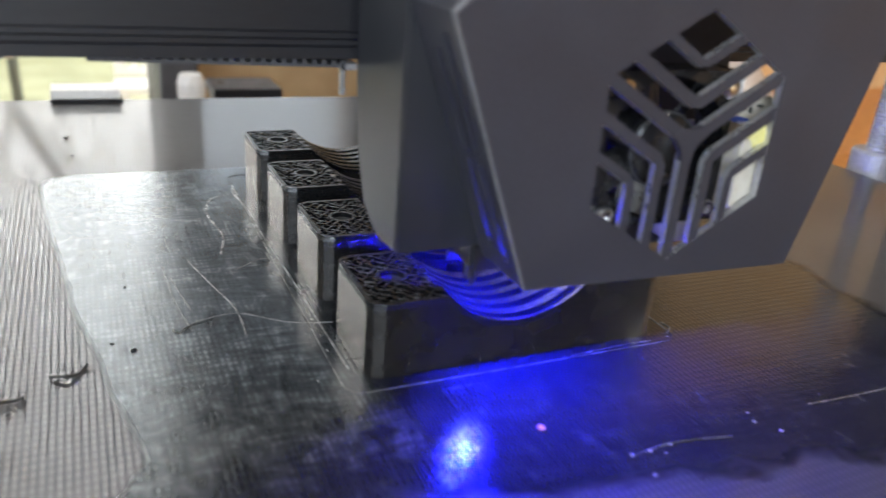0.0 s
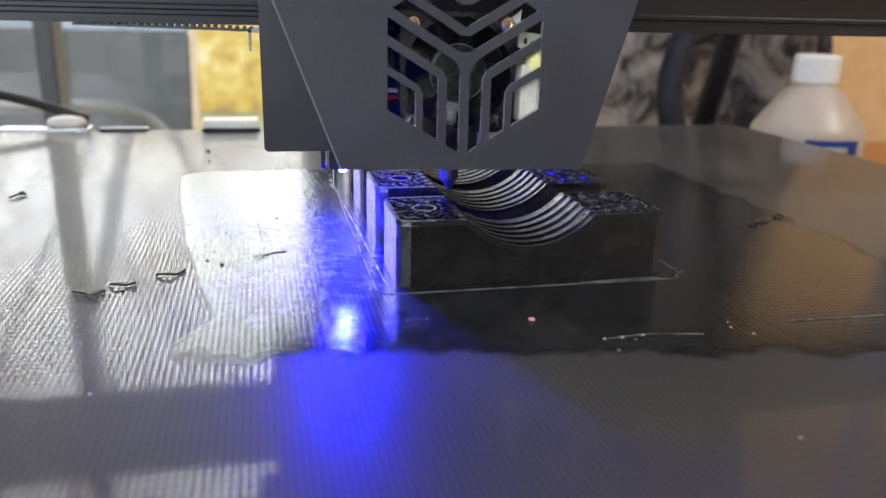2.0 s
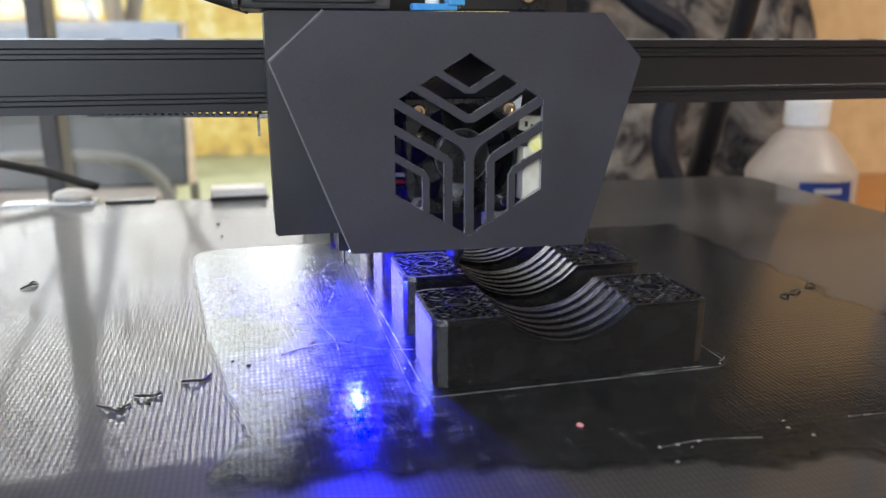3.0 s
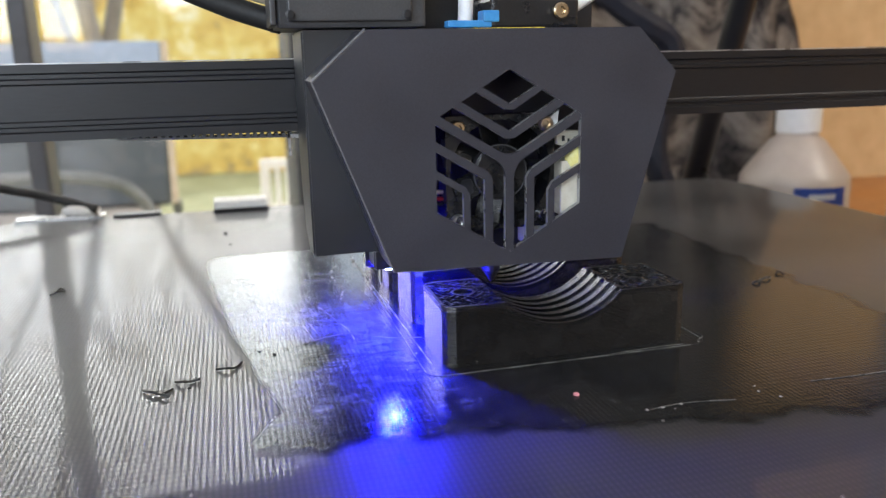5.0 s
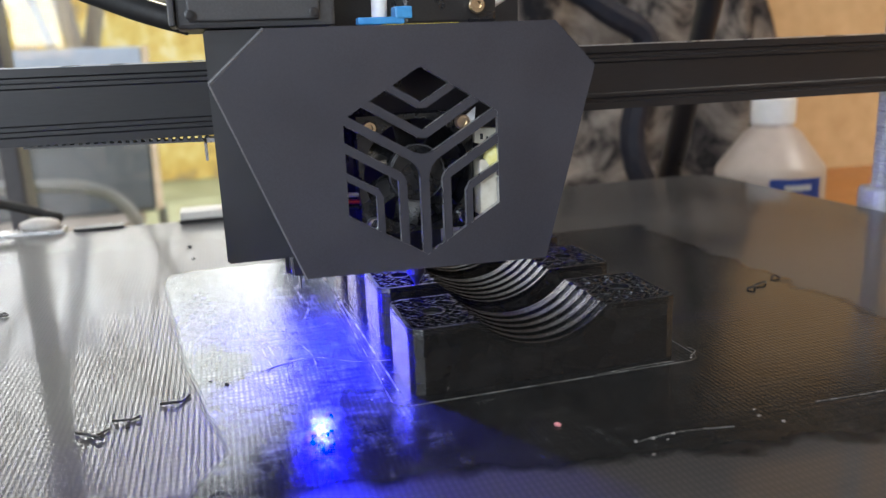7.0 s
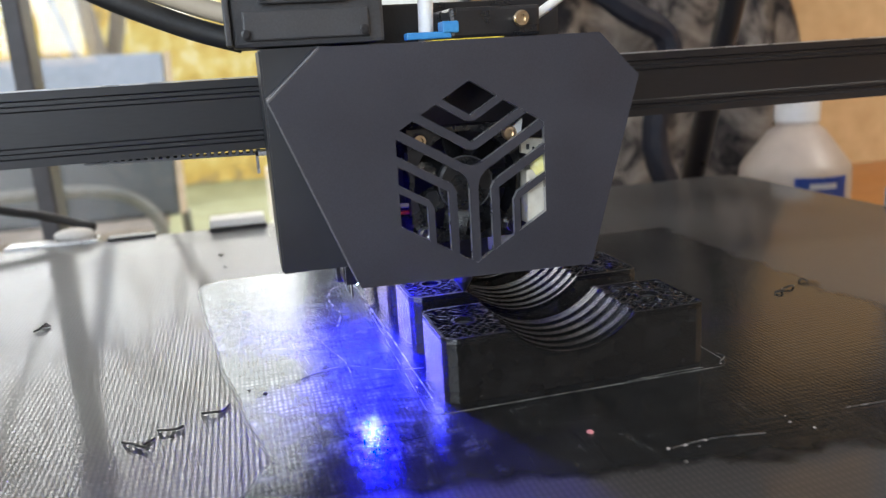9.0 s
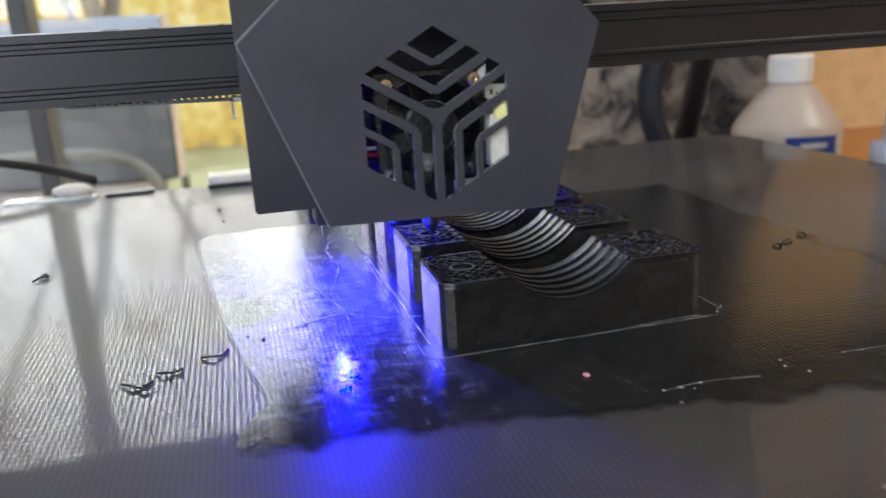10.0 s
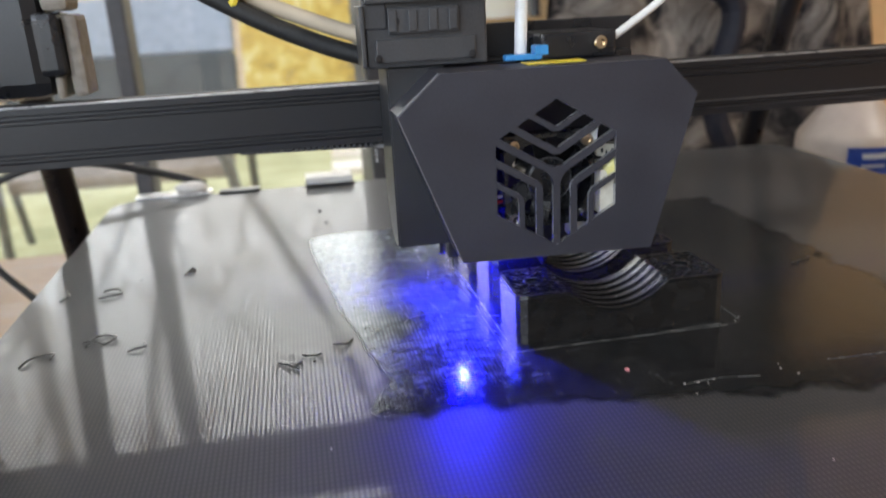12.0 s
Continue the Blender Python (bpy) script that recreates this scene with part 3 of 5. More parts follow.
    for x, y in ((0.006, 0.006), (0.136, 0.006), (0.006, -0.11), (0.136, -0.11)):
        part("leg", box(x - 0.014, x + 0.014, y - 0.006, y + 0.006, 0.0, 0.204, 0.003), "white", white)


# ---------------- the printer's fixed frame ----------------
def slotted_beam(length, size=0.020):
    """A square aluminium profile along x with two fine grooves at top and bottom of its faces."""
    h = size / 2
    g = 0.0007
    face = [(-h, -h), (-h, -h + 0.0022), (-h + g, -h + 0.0026), (-h + g, -h + 0.0036), (-h, -h + 0.0040), (-h, -h + 0.0050), (-h + g * 0.7, -h + 0.0054), (-h + g * 0.7, h - 0.0054), (-h, h - 0.0050), (-h, h - 0.0040), (-h + g, h - 0.0036), (-h + g, h - 0.0026), (-h, h - 0.0022), (-h, h)]
    top = [(-h + 0.0011, h), (-h + 0.0014, h - 0.0006), (-h + 0.0024, h - 0.0006), (-h + 0.0027, h), (-h + 0.0036, h), (-h + 0.0040, h - 0.0012)]
    prof = face + top + [(h, h - 0.0012), (h, -h)]
    bm = bmesh.new()
    a = [bm.verts.new((0, y, z)) for y, z in prof]
    b = [bm.verts.new((length, y, z)) for y, z in prof]
    n = len(prof)
    for i in range(n):
        bm.faces.new((a[i], a[(i + 1) % n], b[(i + 1) % n], b[i]))
    bm.faces.new(a)
    bm.faces.new(b[::-1])
    return bm


def toothed_belt(x0, x1, z, y0, y1):
    bm = bmesh.new()
    add_box(bm, x0, x1, y0, y1, z - 0.0014, z - 0.0008)
    n = int((x1 - x0) / 0.002)
    for k in range(n):
        add_box(bm, x0 + 0.002 * k + 0.0005, x0 + 0.002 * k + 0.0015, y0, y1, z - 0.0008, z)
    bmesh.ops.transform(bm, matrix=Matrix.Translation((x1, 0, z)) @ Matrix.Rotation(radians(1.3), 4, "Y") @ Matrix.Translation((-x1, 0, -z)), verts=bm.verts[:])
    return bm


def gantry():
    g = thing("printer_frame", "black aluminium frame of a large desktop printer", "printer frame", at=(0.039, 0.10, TABLE))
    o = Vector((0.039, 0.10, TABLE))
    def shift(bm, x, y, z):
        bmesh.ops.translate(bm, vec=Vector((x, y, z)) - o, verts=bm.verts[:])
        return bm
    part("cross_beam", shift(slotted_beam(0.53), -0.228, 0.0655, 0.0700), "beam", g)
    # Two pale strips take the place of the window's glint along the beam top.
    for y in (0.0556, 0.0583):
        part("lip_glint", shift(box(-0.2, 0.266, y, y + 0.0009, 0.0801, 0.0804), 0, 0, 0), "cut", g, "bright strip that stands for the window's glint on the beam slot")
    part("upper_belt", shift(box(-0.19, 0.262, 0.0602, 0.0752, 0.0789, 0.0797, 0.0002), 0, 0, 0), "rubber", g, "black belt lying along the beam")
    for x, y in ((-0.228, 0.115), (0.306, 0.115)):
        part("upright", shift(box(x - 0.010, x + 0.010, y - 0.02, y + 0.02, TABLE + 0.002, 0.52, 0.001), 0, 0, 0), "beam", g)
    part("beam_plate", shift(box(0.268, 0.300, 0.058, 0.098, 0.045, 0.105, 0.002), 0, 0, 0), "black", g)
    part("beam_plate", shift(box(-0.236, -0.200, 0.050, 0.098, 0.048, 0.125, 0.002), 0, 0, 0), "black", g)
    part("top_beam", shift(box(-0.24, 0.318, 0.095, 0.135, 0.52, 0.54, 0.001), 0, 0, 0), "beam", g)
    for y in (-0.12, 0.36):
        part("base_rail", shift(box(-0.24, 0.318, y - 0.02, y + 0.02, TABLE, TABLE + 0.04, 0.001), 0, 0, 0), "beam", g)
    for x in (-0.04, 0.118):
        part("base_rail", shift(box(x - 0.02, x + 0.02, -0.10, 0.34, TABLE + 0.04, TABLE + 0.06, 0.001), 0, 0, 0), "beam", g)
    for x in (-0.228, 0.306):
        part("base_rail", shift(box(x - 0.011, x + 0.011, -0.10, 0.34, TABLE, TABLE + 0.04, 0.001), 0, 0, 0), "beam", g)
    # Slanting braces from the tops of the uprights to the rear of the base.
    for x, yb, yt in ((-0.200, 0.254, 0.128), (0.276, 0.338, 0.149)):
        part("brace", shift(rod([(x, yb + 0.02, TABLE + 0.035), (x, yt, 0.50)], 0.0082, 16), 0, 0, 0), "black", g, smooth=True)
    # Lead screws with couplers.
    for x in (0.2750,):
        bm = bmesh.new()
        n = 12
        prof = []
        z = -0.06
        while z < 0.50:
            prof += [(0.0036, z), (0.0042, z + 0.0006), (0.0042, z + 0.0012), (0.0036, z + 0.0018)]
            z += 0.002
        lathe(prof, n, bm)
        part("lead_screw", shift(bm, x, 0.137, 0), "dull_metal", g)
        part("coupler", shift(lathe([(0.0085, -0.030), (0.0095, -0.029), (0.0095, 0.0055), (0.0085, 0.0068)], 24), x, 0.137, 0), "dull_metal", g, "silver clamp coupler")
    return g


def cables():
    c = thing("bed_cable", "black cable drooping behind the print bed", "cable", at=(-0.2, 0.3, TABLE))
    o = Vector((-0.2, 0.3, TABLE))
    pts = bend([(-0.125, 0.272, 0.004), (-0.160, 0.285, 0.013), (-0.215, 0.30, 0.020), (-0.262, 0.30, 0.004), (-0.268, 0.30, -0.035), (-0.24, 0.30, -0.075), (-0.20, 0.30, TABLE + 0.004)], 6)
    part("cable", rod([p - o for p in pts], 0.0024, 10), "rubber", c, smooth=True)
    h = thing("hanging_harness", "dark wire harness with black and beige tape behind the cross beam", "cable", at=(-0.17, 0.088, 0.079))
    part("sleeve", box(-0.035, 0.0215, 0.0, 0.022, 0.0, 0.24, 0.006), "black", h)
    part("tape", box(0.0217, 0.0245, 0.001, 0.018, 0.0, 0.0078, 0.0012), "tape", h, "brownish tape end")
    part("tape", box(0.018, 0.0270, -0.002, 0.019, 0.0080, 0.0300, 0.0025), "black", h, "glossy black tape wrap")
    part("tape", box(0.0270, 0.0325, 0.002, 0.018, 0.0003, 0.0290, 0.0020), "tape", h, "greyish beige tape wrap")
    part("tape", box(0.0215, 0.0310, 0.000, 0.018, 0.0302, 0.20, 0.0025), "tape", h, "greyish beige tape wrap")


# ---------------- things behind the printer ----------------
def bottle():
    b = thing("spirit_bottle", "milky plastic spirit bottle with a white cap and blue label", "bottle", at=(0.368, 0.335, TABLE))
    prof = [(0.036, 0.0), (0.0395, 0.004), (0.0402, 0.020), (0.0402, 0.112), (0.0396, 0.1160), (0.0378, 0.1190), (0.0205, 0.1425), (0.0172, 0.1452), (0.0152, 0.1462), (0.0148, 0.152)]
    part("body", lathe(prof, 40), "bottle", b, smooth=True)
    bm = lathe([(0.0158, 0.149), (0.0163, 0.150), (0.0163, 0.167), (0.0152, 0.169)], 40)
    part("cap", bm, "cap", b, smooth=False)
    # Curved label on the side that faces the printer.
    lab = bmesh.new()
    r, n = 0.0406, 12
    a0, a1 = radians(-128), radians(-70)
    lo = [lab.verts.new((r * math.cos(a0 + (a1 - a0) * k / n), r * math.sin(a0 + (a1 - a0) * k / n), 0.0905)) for k in range(n + 1)]
    hi = [lab.verts.new((v.co.x, v.co.y, 0.1115)) for v in lo]
    for k in range(n):
        lab.faces.new((lo[k], lo[k + 1], hi[k + 1], hi[k]))
    bmesh.ops.solidify(lab, geom=lab.faces[:], thickness=-0.0004)
    label = part("paper_label", lab, "label", b)
    for z0, z1, k0, k1 in ((0.1030, 0.1072, 3, 9), (0.0965, 0.0985, 3, 8)):
        bar = bmesh.new()
        rr = r + 0.0006
        lo = [bar.verts.new((rr * math.cos(a0 + (a1 - a0) * k / n), rr * math.sin(a0 + (a1 - a0) * k / n), z0)) for k in range(k0, k1 + 1)]
        hi = [bar.verts.new((v.co.x, v.co.y, z1)) for v in lo]
        for k in range(len(lo) - 1):
            bar.faces.new((lo[k], lo[k + 1], hi[k + 1], hi[k]))
        bmesh.ops.solidify(bar, geom=bar.faces[:], thickness=-0.0003)
        part("print_bar", bar, "white", label)


def cloth_and_clutter():
    # A mottled cloth bag leaning on the wall, with dark straps.
    bag = thing("mottled_cloth_bag", "mottled grey and black cloth bag leaning on the wall", "bag", at=(0.43, 0.60, TABLE))
    bm = bmesh.new()
    nx, nz = 44, 44
    grid = []
    for j in range(nz + 1):
        v = j / nz
        row = []
        half0, half1 = -0.235 + 0.02 * v, 0.190 - 0.10 * v
        for i in range(nx + 1):
            u = i / nx
            x = half0 + (half1 - half0) * u
            fold = 0.022 * math.sin(9 * u + 5 * v) + 0.014 * math.sin(23 * u - 11 * v) + 0.012 * noise.noise(Vector((6 * u, 9 * v, 2)))
            row.append(bm.verts.new((x, -0.07 * math.sin(math.pi * u) * (1 - 0.4 * v) - fold + 0.05 * v, 0.78 * v)))
        grid.append(row)
    for j in range(nz):
        for i in range(nx):
            bm.faces.new((grid[j][i], grid[j][i + 1], grid[j + 1][i + 1], grid[j + 1][i]))
    bmesh.ops.solidify(bm, geom=bm.faces[:], thickness=0.012)
    part("cloth", bm, "camo", bag, smooth=True)
    part("strap", rod(bend([(-0.20, -0.10, 0.30), (-0.13, -0.12, 0.245), (-0.085, -0.12, 0.21), (-0.10, -0.12, 0.12), (-0.06, -0.13, 0.03)], 5), 0.012, 8), "navy", bag)

    bench = thing("pine_cabinet", "orange pine cabinet by the wall", "cabinet", at=(0.80, 0.60, -0.9))
    part("body", box(-0.19, 0.35, -0.14, 0.145, 0.0, 0.775, 0.004), "pine", bench)
    part("top", box(-0.20, 0.36, -0.155, 0.148, 0.775, 0.80, 0.004), "pine", bench)
    part("door", box(-0.17, 0.07, -0.156, -0.142, 0.05, 0.75, 0.003), "pine", bench)

    tin = thing("lidded_box", "pale box with a flat dark lid behind the printer", "box", at=(0.0585, 0.50, TABLE))
    part("body", box(-0.023, 0.023, -0.02, 0.02, 0.0, 0.0862, 0.002), "tape", tin)
    part("lid", box(-0.0248, 0.0248, -0.022, 0.022, 0.0864, 0.0938, 0.0015), "black", tin, "flat dark lid")
    roll = thing("paper_roll", "crumpled white paper roll standing behind the printer", "paper roll", at=(0.0265, 0.55, TABLE))
    bm = lathe([(0.009, 0.0), (0.0105, 0.002), (0.0108, 0.030), (0.0100, 0.060), (0.0112, 0.084), (0.0085, 0.091), (0.003, 0.0905)], 20)
    for v in bm.verts:
        v.co.xy *= 1 + 0.16 * noise.noise(v.co * 180)
    part("roll", bm, "white", roll)
    stack = thing("yellow_carton", "yellowish carton behind the printer", "carton", at=(0.24, 0.58, TABLE))
    part("body", box(-0.05, 0.05, -0.04, 0.04, 0.0, 0.078, 0.003), "tan", stack)


# ---------------- the bed and what lies on it ----------------
def rounded_plate(x0, x1, y0, y1, z0, z1, r, bevel=0.0006):
    pts = []
    for cx, cy, a in ((x1 - r, y1 - r, 0), (x0 + r, y1 - r, 90), (x0 + r, y0 + r, 180), (x1 - r, y0 + r, 270)):
        for k in range(9):
            t = radians(a + 90 * k / 8)
            pts.append((cx + r * math.cos(t), cy + r * math.sin(t)))
    bm = bmesh.new()
    lo = [bm.verts.new((x, y, z0)) for x, y in pts]
    hi = [bm.verts.new((x, y, z1)) for x, y in pts]
    top = bm.faces.new(hi)
    bm.faces.new(lo[::-1])
    n = len(pts)
    for i in range(n):
        bm.faces.new((lo[i], lo[(i + 1) % n], hi[(i + 1) % n], hi[i]))
    bmesh.ops.bevel(bm, geom=list(top.edges), offset=bevel, segments=2, affect="EDGES", profile=0.6)
    return bm


BED_THINGS = []


def on_bed(name, label, category, x, y, z=0.0, group="", turn=0.0):
    ob = thing(name, label, category, group)
    BED_THINGS.append((ob, x, y, z, turn))
    return ob


def print_bed():
    bed = on_bed("print_bed", "dark dotted glass print bed smeared with dried glue", "print bed", 0, 0)
    part("glass_plate", rounded_plate(-0.176, 0.254, -0.172, 0.258, -0.004, 0.0, 0.014), "bed", bed)
    part("heater_plate", rounded_plate(-0.172, 0.250, -0.168, 0.254, -0.0075, -0.0042, 0.010), "black", bed)
    part("carriage", box(-0.06, 0.14, -0.10, 0.20, -0.0695, -0.0075, 0.002), "beam", bed)
    # Glue smear round the printed row.
    pts = [(-0.080, -0.065), (0.162, -0.065), (0.162, 0.160), (-0.080, 0.160)]
    bm = bmesh.new()
    vs = [bm.verts.new((x, y, 0.00012)) for x, y in pts]
    edges = [bm.edges.new((vs[i], vs[(i + 1) % len(vs)])) for i in range(len(vs))]
    bmesh.ops.triangle_fill(bm, use_beauty=True, edges=edges)
    film = part("glue_film", bm, "glue", bed, "smooth streaked film of dried glue")
    if film.data.polygons[0].normal.z < 0:
        film.data.flip_normals()


# Printed block: 71 x 25 x 17 mm with a round trough across its middle.
BX0, BX1, BD, BH, BR = -0.0025, 0.0685, 0.0250, 0.0168, 0.0032
TC, TW, TZ = 0.0312, 0.0168, 0.0093


def trough(x):
    r = (TW**2 + (BH - TZ) ** 2) / (2 * (BH - TZ))
    d = abs(x - TC)
    return BH if d >= TW else min(BH, TZ + r - math.sqrt(max(r * r - d * d, 0)))


def block_span(x):
    """The block's near and far side at x, with its rounded corners."""
    for cx, s in ((BX0 + BR, -1), (BX1 - BR, 1)):
        if (x - cx) * s > 0:
            k = BR - math.sqrt(max(BR * BR - (x - cx) ** 2, 0))
            return k, BD - k
    return 0.0, BD


def strip(bm, xs, near, far, low, high):
    """A solid between near(x)..far(x) and low(x)..high(x), along the samples xs."""
    rows = [[bm.verts.new((x, y, z)) for y, z in ((near(x), low(x)), (near(x), high(x)), (far(x), high(x)), (far(x), low(x)))] for x in xs]
    for a, b in zip(rows, rows[1:]):
        for k in range(4):
            bm.faces.new((a[k], b[k], b[(k + 1) % 4], a[(k + 1) % 4]))
    bm.faces.new(rows[0])
    bm.faces.new(rows[-1][::-1])


def corner_samples(x0, x1, n):
    out = [x0 + (x1 - x0) * k / n for k in range(n + 1)]
    return out


def block_xs():
    left = [BX0 + BR * (1 - math.cos(radians(45 * k))) for k in range(3)]
    right = [BX1 - BR * (1 - math.cos(radians(45 * k))) for k in range(2, -1, -1)]
    left[0] += 1e-5
    right[-1] -= 1e-5
    mid = corner_samples(left[-1], right[0], 90)[1:-1]
    return left + mid + right


def layered_shell(xs, layers=44):
    """The block's outer skin, bulging a little at every printed layer."""
    cx, cy = (BX0 + BX1) / 2, BD / 2
    ring = [(x, block_span(x)[0]) for x in xs] + [(x, block_span(x)[1]) for x in reversed(xs)]
    n = len(ring)
    normal = []
    for i in range(n):
        (ax, ay), (bx, by) = ring[i - 1], ring[(i + 1) % n]
        normal.append(Vector((by - ay, ax - bx)).normalized())
    bm = bmesh.new()
    rows = []
    step = BH / layers
    for k in range(layers):
        for f, d in ((0.0, 0.00013), (0.12, 0.00007), (0.28, 0.000025), (0.5, 0.0), (0.72, 0.000025), (0.88, 0.00007)):
            z = (k + f) * step
            rows.append([bm.verts.new((x - nv.x * d, y - nv.y * d, min(z, trough(x)))) for (x, y), nv in zip(ring, normal)])
    rows.append([bm.verts.new((x, y, trough(x))) for x, y in ring])
    for a, b in zip(rows, rows[1:]):
        for i in range(n):
            j = (i + 1) % n
            q = [a[i], a[j], b[j], b[i]]
            if (b[i].co - a[i].co).length > 1e-7 or (b[j].co - a[j].co).length > 1e-7:
                bm.faces.new(q)
    return bm


def stepped(z, step=0.00030):
    return math.floor(z / step + 0.5) * step


def printed_block():
    blk = on_bed("printed_block", "black printed block with open lattice top and ribbed round trough", "printed part", 0, 0, group="row of printed blocks")
    xs = block_xs()
    drop = 0.0012
    bm = bmesh.new()
    inset = 0.0002
    strip(bm, xs, lambda x: block_span(x)[0] + inset, lambda x: block_span(x)[1] - inset, lambda x: 0.0, lambda x: trough(x) - drop)
    part("body", bm, "print", blk)
    shell = part("layered_shell", layered_shell(xs), "print", blk, "shell of fine stacked layers")
    front = min(shell.data.polygons, key=lambda p: p.center.y)
    if front.normal.y > 0:
        shell.data.flip_normals()
    # Thin outer wall along the outline.
    wall = 0.0010
    bm = bmesh.new()
    strip(bm, xs, lambda x: block_span(x)[0] + 0.00001, lambda x: min(block_span(x)[0] + wall, BD / 2), lambda x: trough(x) - drop - 0.0002, trough)
    strip(bm, xs, lambda x: max(block_span(x)[1] - wall, BD / 2), lambda x: block_span(x)[1] - 0.00001, lambda x: trough(x) - drop - 0.0002, trough)
    for x0, x1 in ((BX0, BX0 + wall), (BX1 - wall, BX1)):
        add_box(bm, x0, x1, BR, BD - BR, BH - drop - 0.0002, BH)
    part("outer_wall", bm, "print_top", blk)
    # Ribs across the trough, with fine layer steps.
    fine = []
    k = TC - TW - 0.0016
    while k < TC + TW + 0.0016:
        fine.append(k)
        k += 0.00009
    for n in range(5):
        y0 = 0.0032 + 0.0046 * n
        bm = bmesh.new()
        strip(bm, fine, lambda x: y0, lambda x: y0 + 0.0021, lambda x: trough(x) - drop - 0.0003, lambda x: 0.72 * trough(x) + 0.28 * stepped(trough(x)) + 0.00005)
        part("trough_rib", bm, "print_top", blk)
    # Open lattice on the two ends, round a bolt hole each.
    for lo, hi, hx in ((BX0 + wall, TC - TW - 0.0005, 0.0064), (TC + TW + 0.0005, BX1 - wall, 0.0585)):
        bm = bmesh.new()
        y_lo, y_hi, hy = wall, BD - wall, 0.0128
        rnd = random.Random(int(hx * 1e5))
        for sign in (1, -1):
            c = -0.04
            while c < 0.08:
                # Points of the line y = sign * (x - c) inside the pad, outside the hole.
                run = []
                for k in range(61):
                    x = lo + (hi - lo) * k / 60
                    y = sign * (x - c) + (BD if sign < 0 else 0)
                    y += 0.00025 * math.sin(900 * x + 3 * sign)
                    if y_lo < y < y_hi and (x - hx) ** 2 + (y - hy) ** 2 > 0.0033**2:
                        run.append((x, y))
                    elif len(run) > 2:
                        lattice_run(bm, run, rnd)
                        run = []
                    else:
                        run = []
                if len(run) > 2:
                    lattice_run(bm, run, rnd)
                c += 0.0027
        part("lattice", bm, "print_top", blk)
        ring = bmesh.new()
        n = 28
        rings = []
        for r, z in ((0.0026, BH - drop - 0.0003), (0.0026, BH), (0.0034, BH), (0.0034, BH - drop - 0.0003)):
            rings.append([ring.verts.new((hx + r * math.cos(2 * math.pi * k / n), hy + r * math.sin(2 * math.pi * k / n), z)) for k in range(n)])
        for a, b in zip(rings, rings[1:]):
            for k in range(n):
                ring.faces.new((a[k], a[(k + 1) % n], b[(k + 1) % n], b[k]))
        part("hole_rim", ring, "print_top", blk)
        hole = lathe([(0.0026, BH - 0.0021), (0.0026, BH - drop + 0.00005)], 24)
        bmesh.ops.translate(hole, vec=(hx, hy, 0), verts=hole.verts[:])
        part("bolt_hole", hole, "rubber", blk, "dark bolt hole")
    BED_THINGS[-1] = (blk, 0, 0, 0.0002, 0)
    for k in (1, 2, 3):
        ob = copy_thing(blk, pose(0, 0.036 * k, 0.0002))
        BED_THINGS.append((ob, 0.0, 0.036 * k, 0.0002, 0))


def lattice_run(bm, run, rnd):
    w = 0.00032
    (x0, y0), (x1, y1) = run[0], run[-1]
    d = Vector((x1 - x0, y1 - y0, 0))
    if d.length < 0.0006:
        return
    side = Vector((-d.y, d.x, 0)).normalized() * w
    prev = None
    n = max(2, int(d.length / 0.0011))
    for k in range(n + 1):
        x, y = run[round(k * (len(run) - 1) / n)]
        z = BH + rnd.uniform(-0.00045, 0.00025)
        p = Vector((x, y, 0))
        cur = [bm.verts.new((p + side).to_tuple()[:2] + (BH - 0.0014,)), bm.verts.new((p + side * 0.8).to_tuple()[:2] + (z,)), bm.verts.new((p - side * 0.8).to_tuple()[:2] + (z,)), bm.verts.new((p - side).to_tuple()[:2] + (BH - 0.0014,))]
        if prev:
            for i in range(3):
                bm.faces.new((prev[i], cur[i], cur[i + 1], prev[i + 1]))
        else:
            bm.faces.new(cur)
        prev = cur
    bm.faces.new(prev[::-1])


def strand(points, radius=0.00036, material="strand", label="short curl of black filament scrap on the bed"):
    ps = [Vector((x / 1000, y / 1000, 0)) for x, y in points]
    c = sum(ps, Vector()) / len(ps)
    lift = [0.00012 + radius + (0.0006 if 0 < i < len(ps) - 1 and len(ps) > 2 and i % 2 else 0) for i in range(len(ps))]
    ob = on_bed("filament_scrap", label, "scrap", c.x, c.y, 0, "filament scraps on the bed")
    path = bend([(p.x - c.x, p.y - c.y, z) for p, z in zip(ps, lift)], 6)
    part("curl", rod(path, radius, 6), material, ob, smooth=True)
    return ob


def crumb(name, x, y, size, material, label, category, seed, flat=0.5):
    ob = on_bed(name, label, category, x / 1000, y / 1000, 0.0001)
    bm = bmesh.new()
    bmesh.ops.create_icosphere(bm, subdivisions=2, radius=size / 1000)
    rnd = random.Random(seed)
    sx = rnd.uniform(0.7, 1.4)
    for v in bm.verts:
        k = 1 + 0.35 * noise.noise(v.co * (1400 / size) + Vector((seed, 0, 0)))
        v.co = Vector((v.co.x * k * sx, v.co.y * k / sx, v.co.z * k * flat + size * flat / 1000))
    part("lump", bm, material, ob)


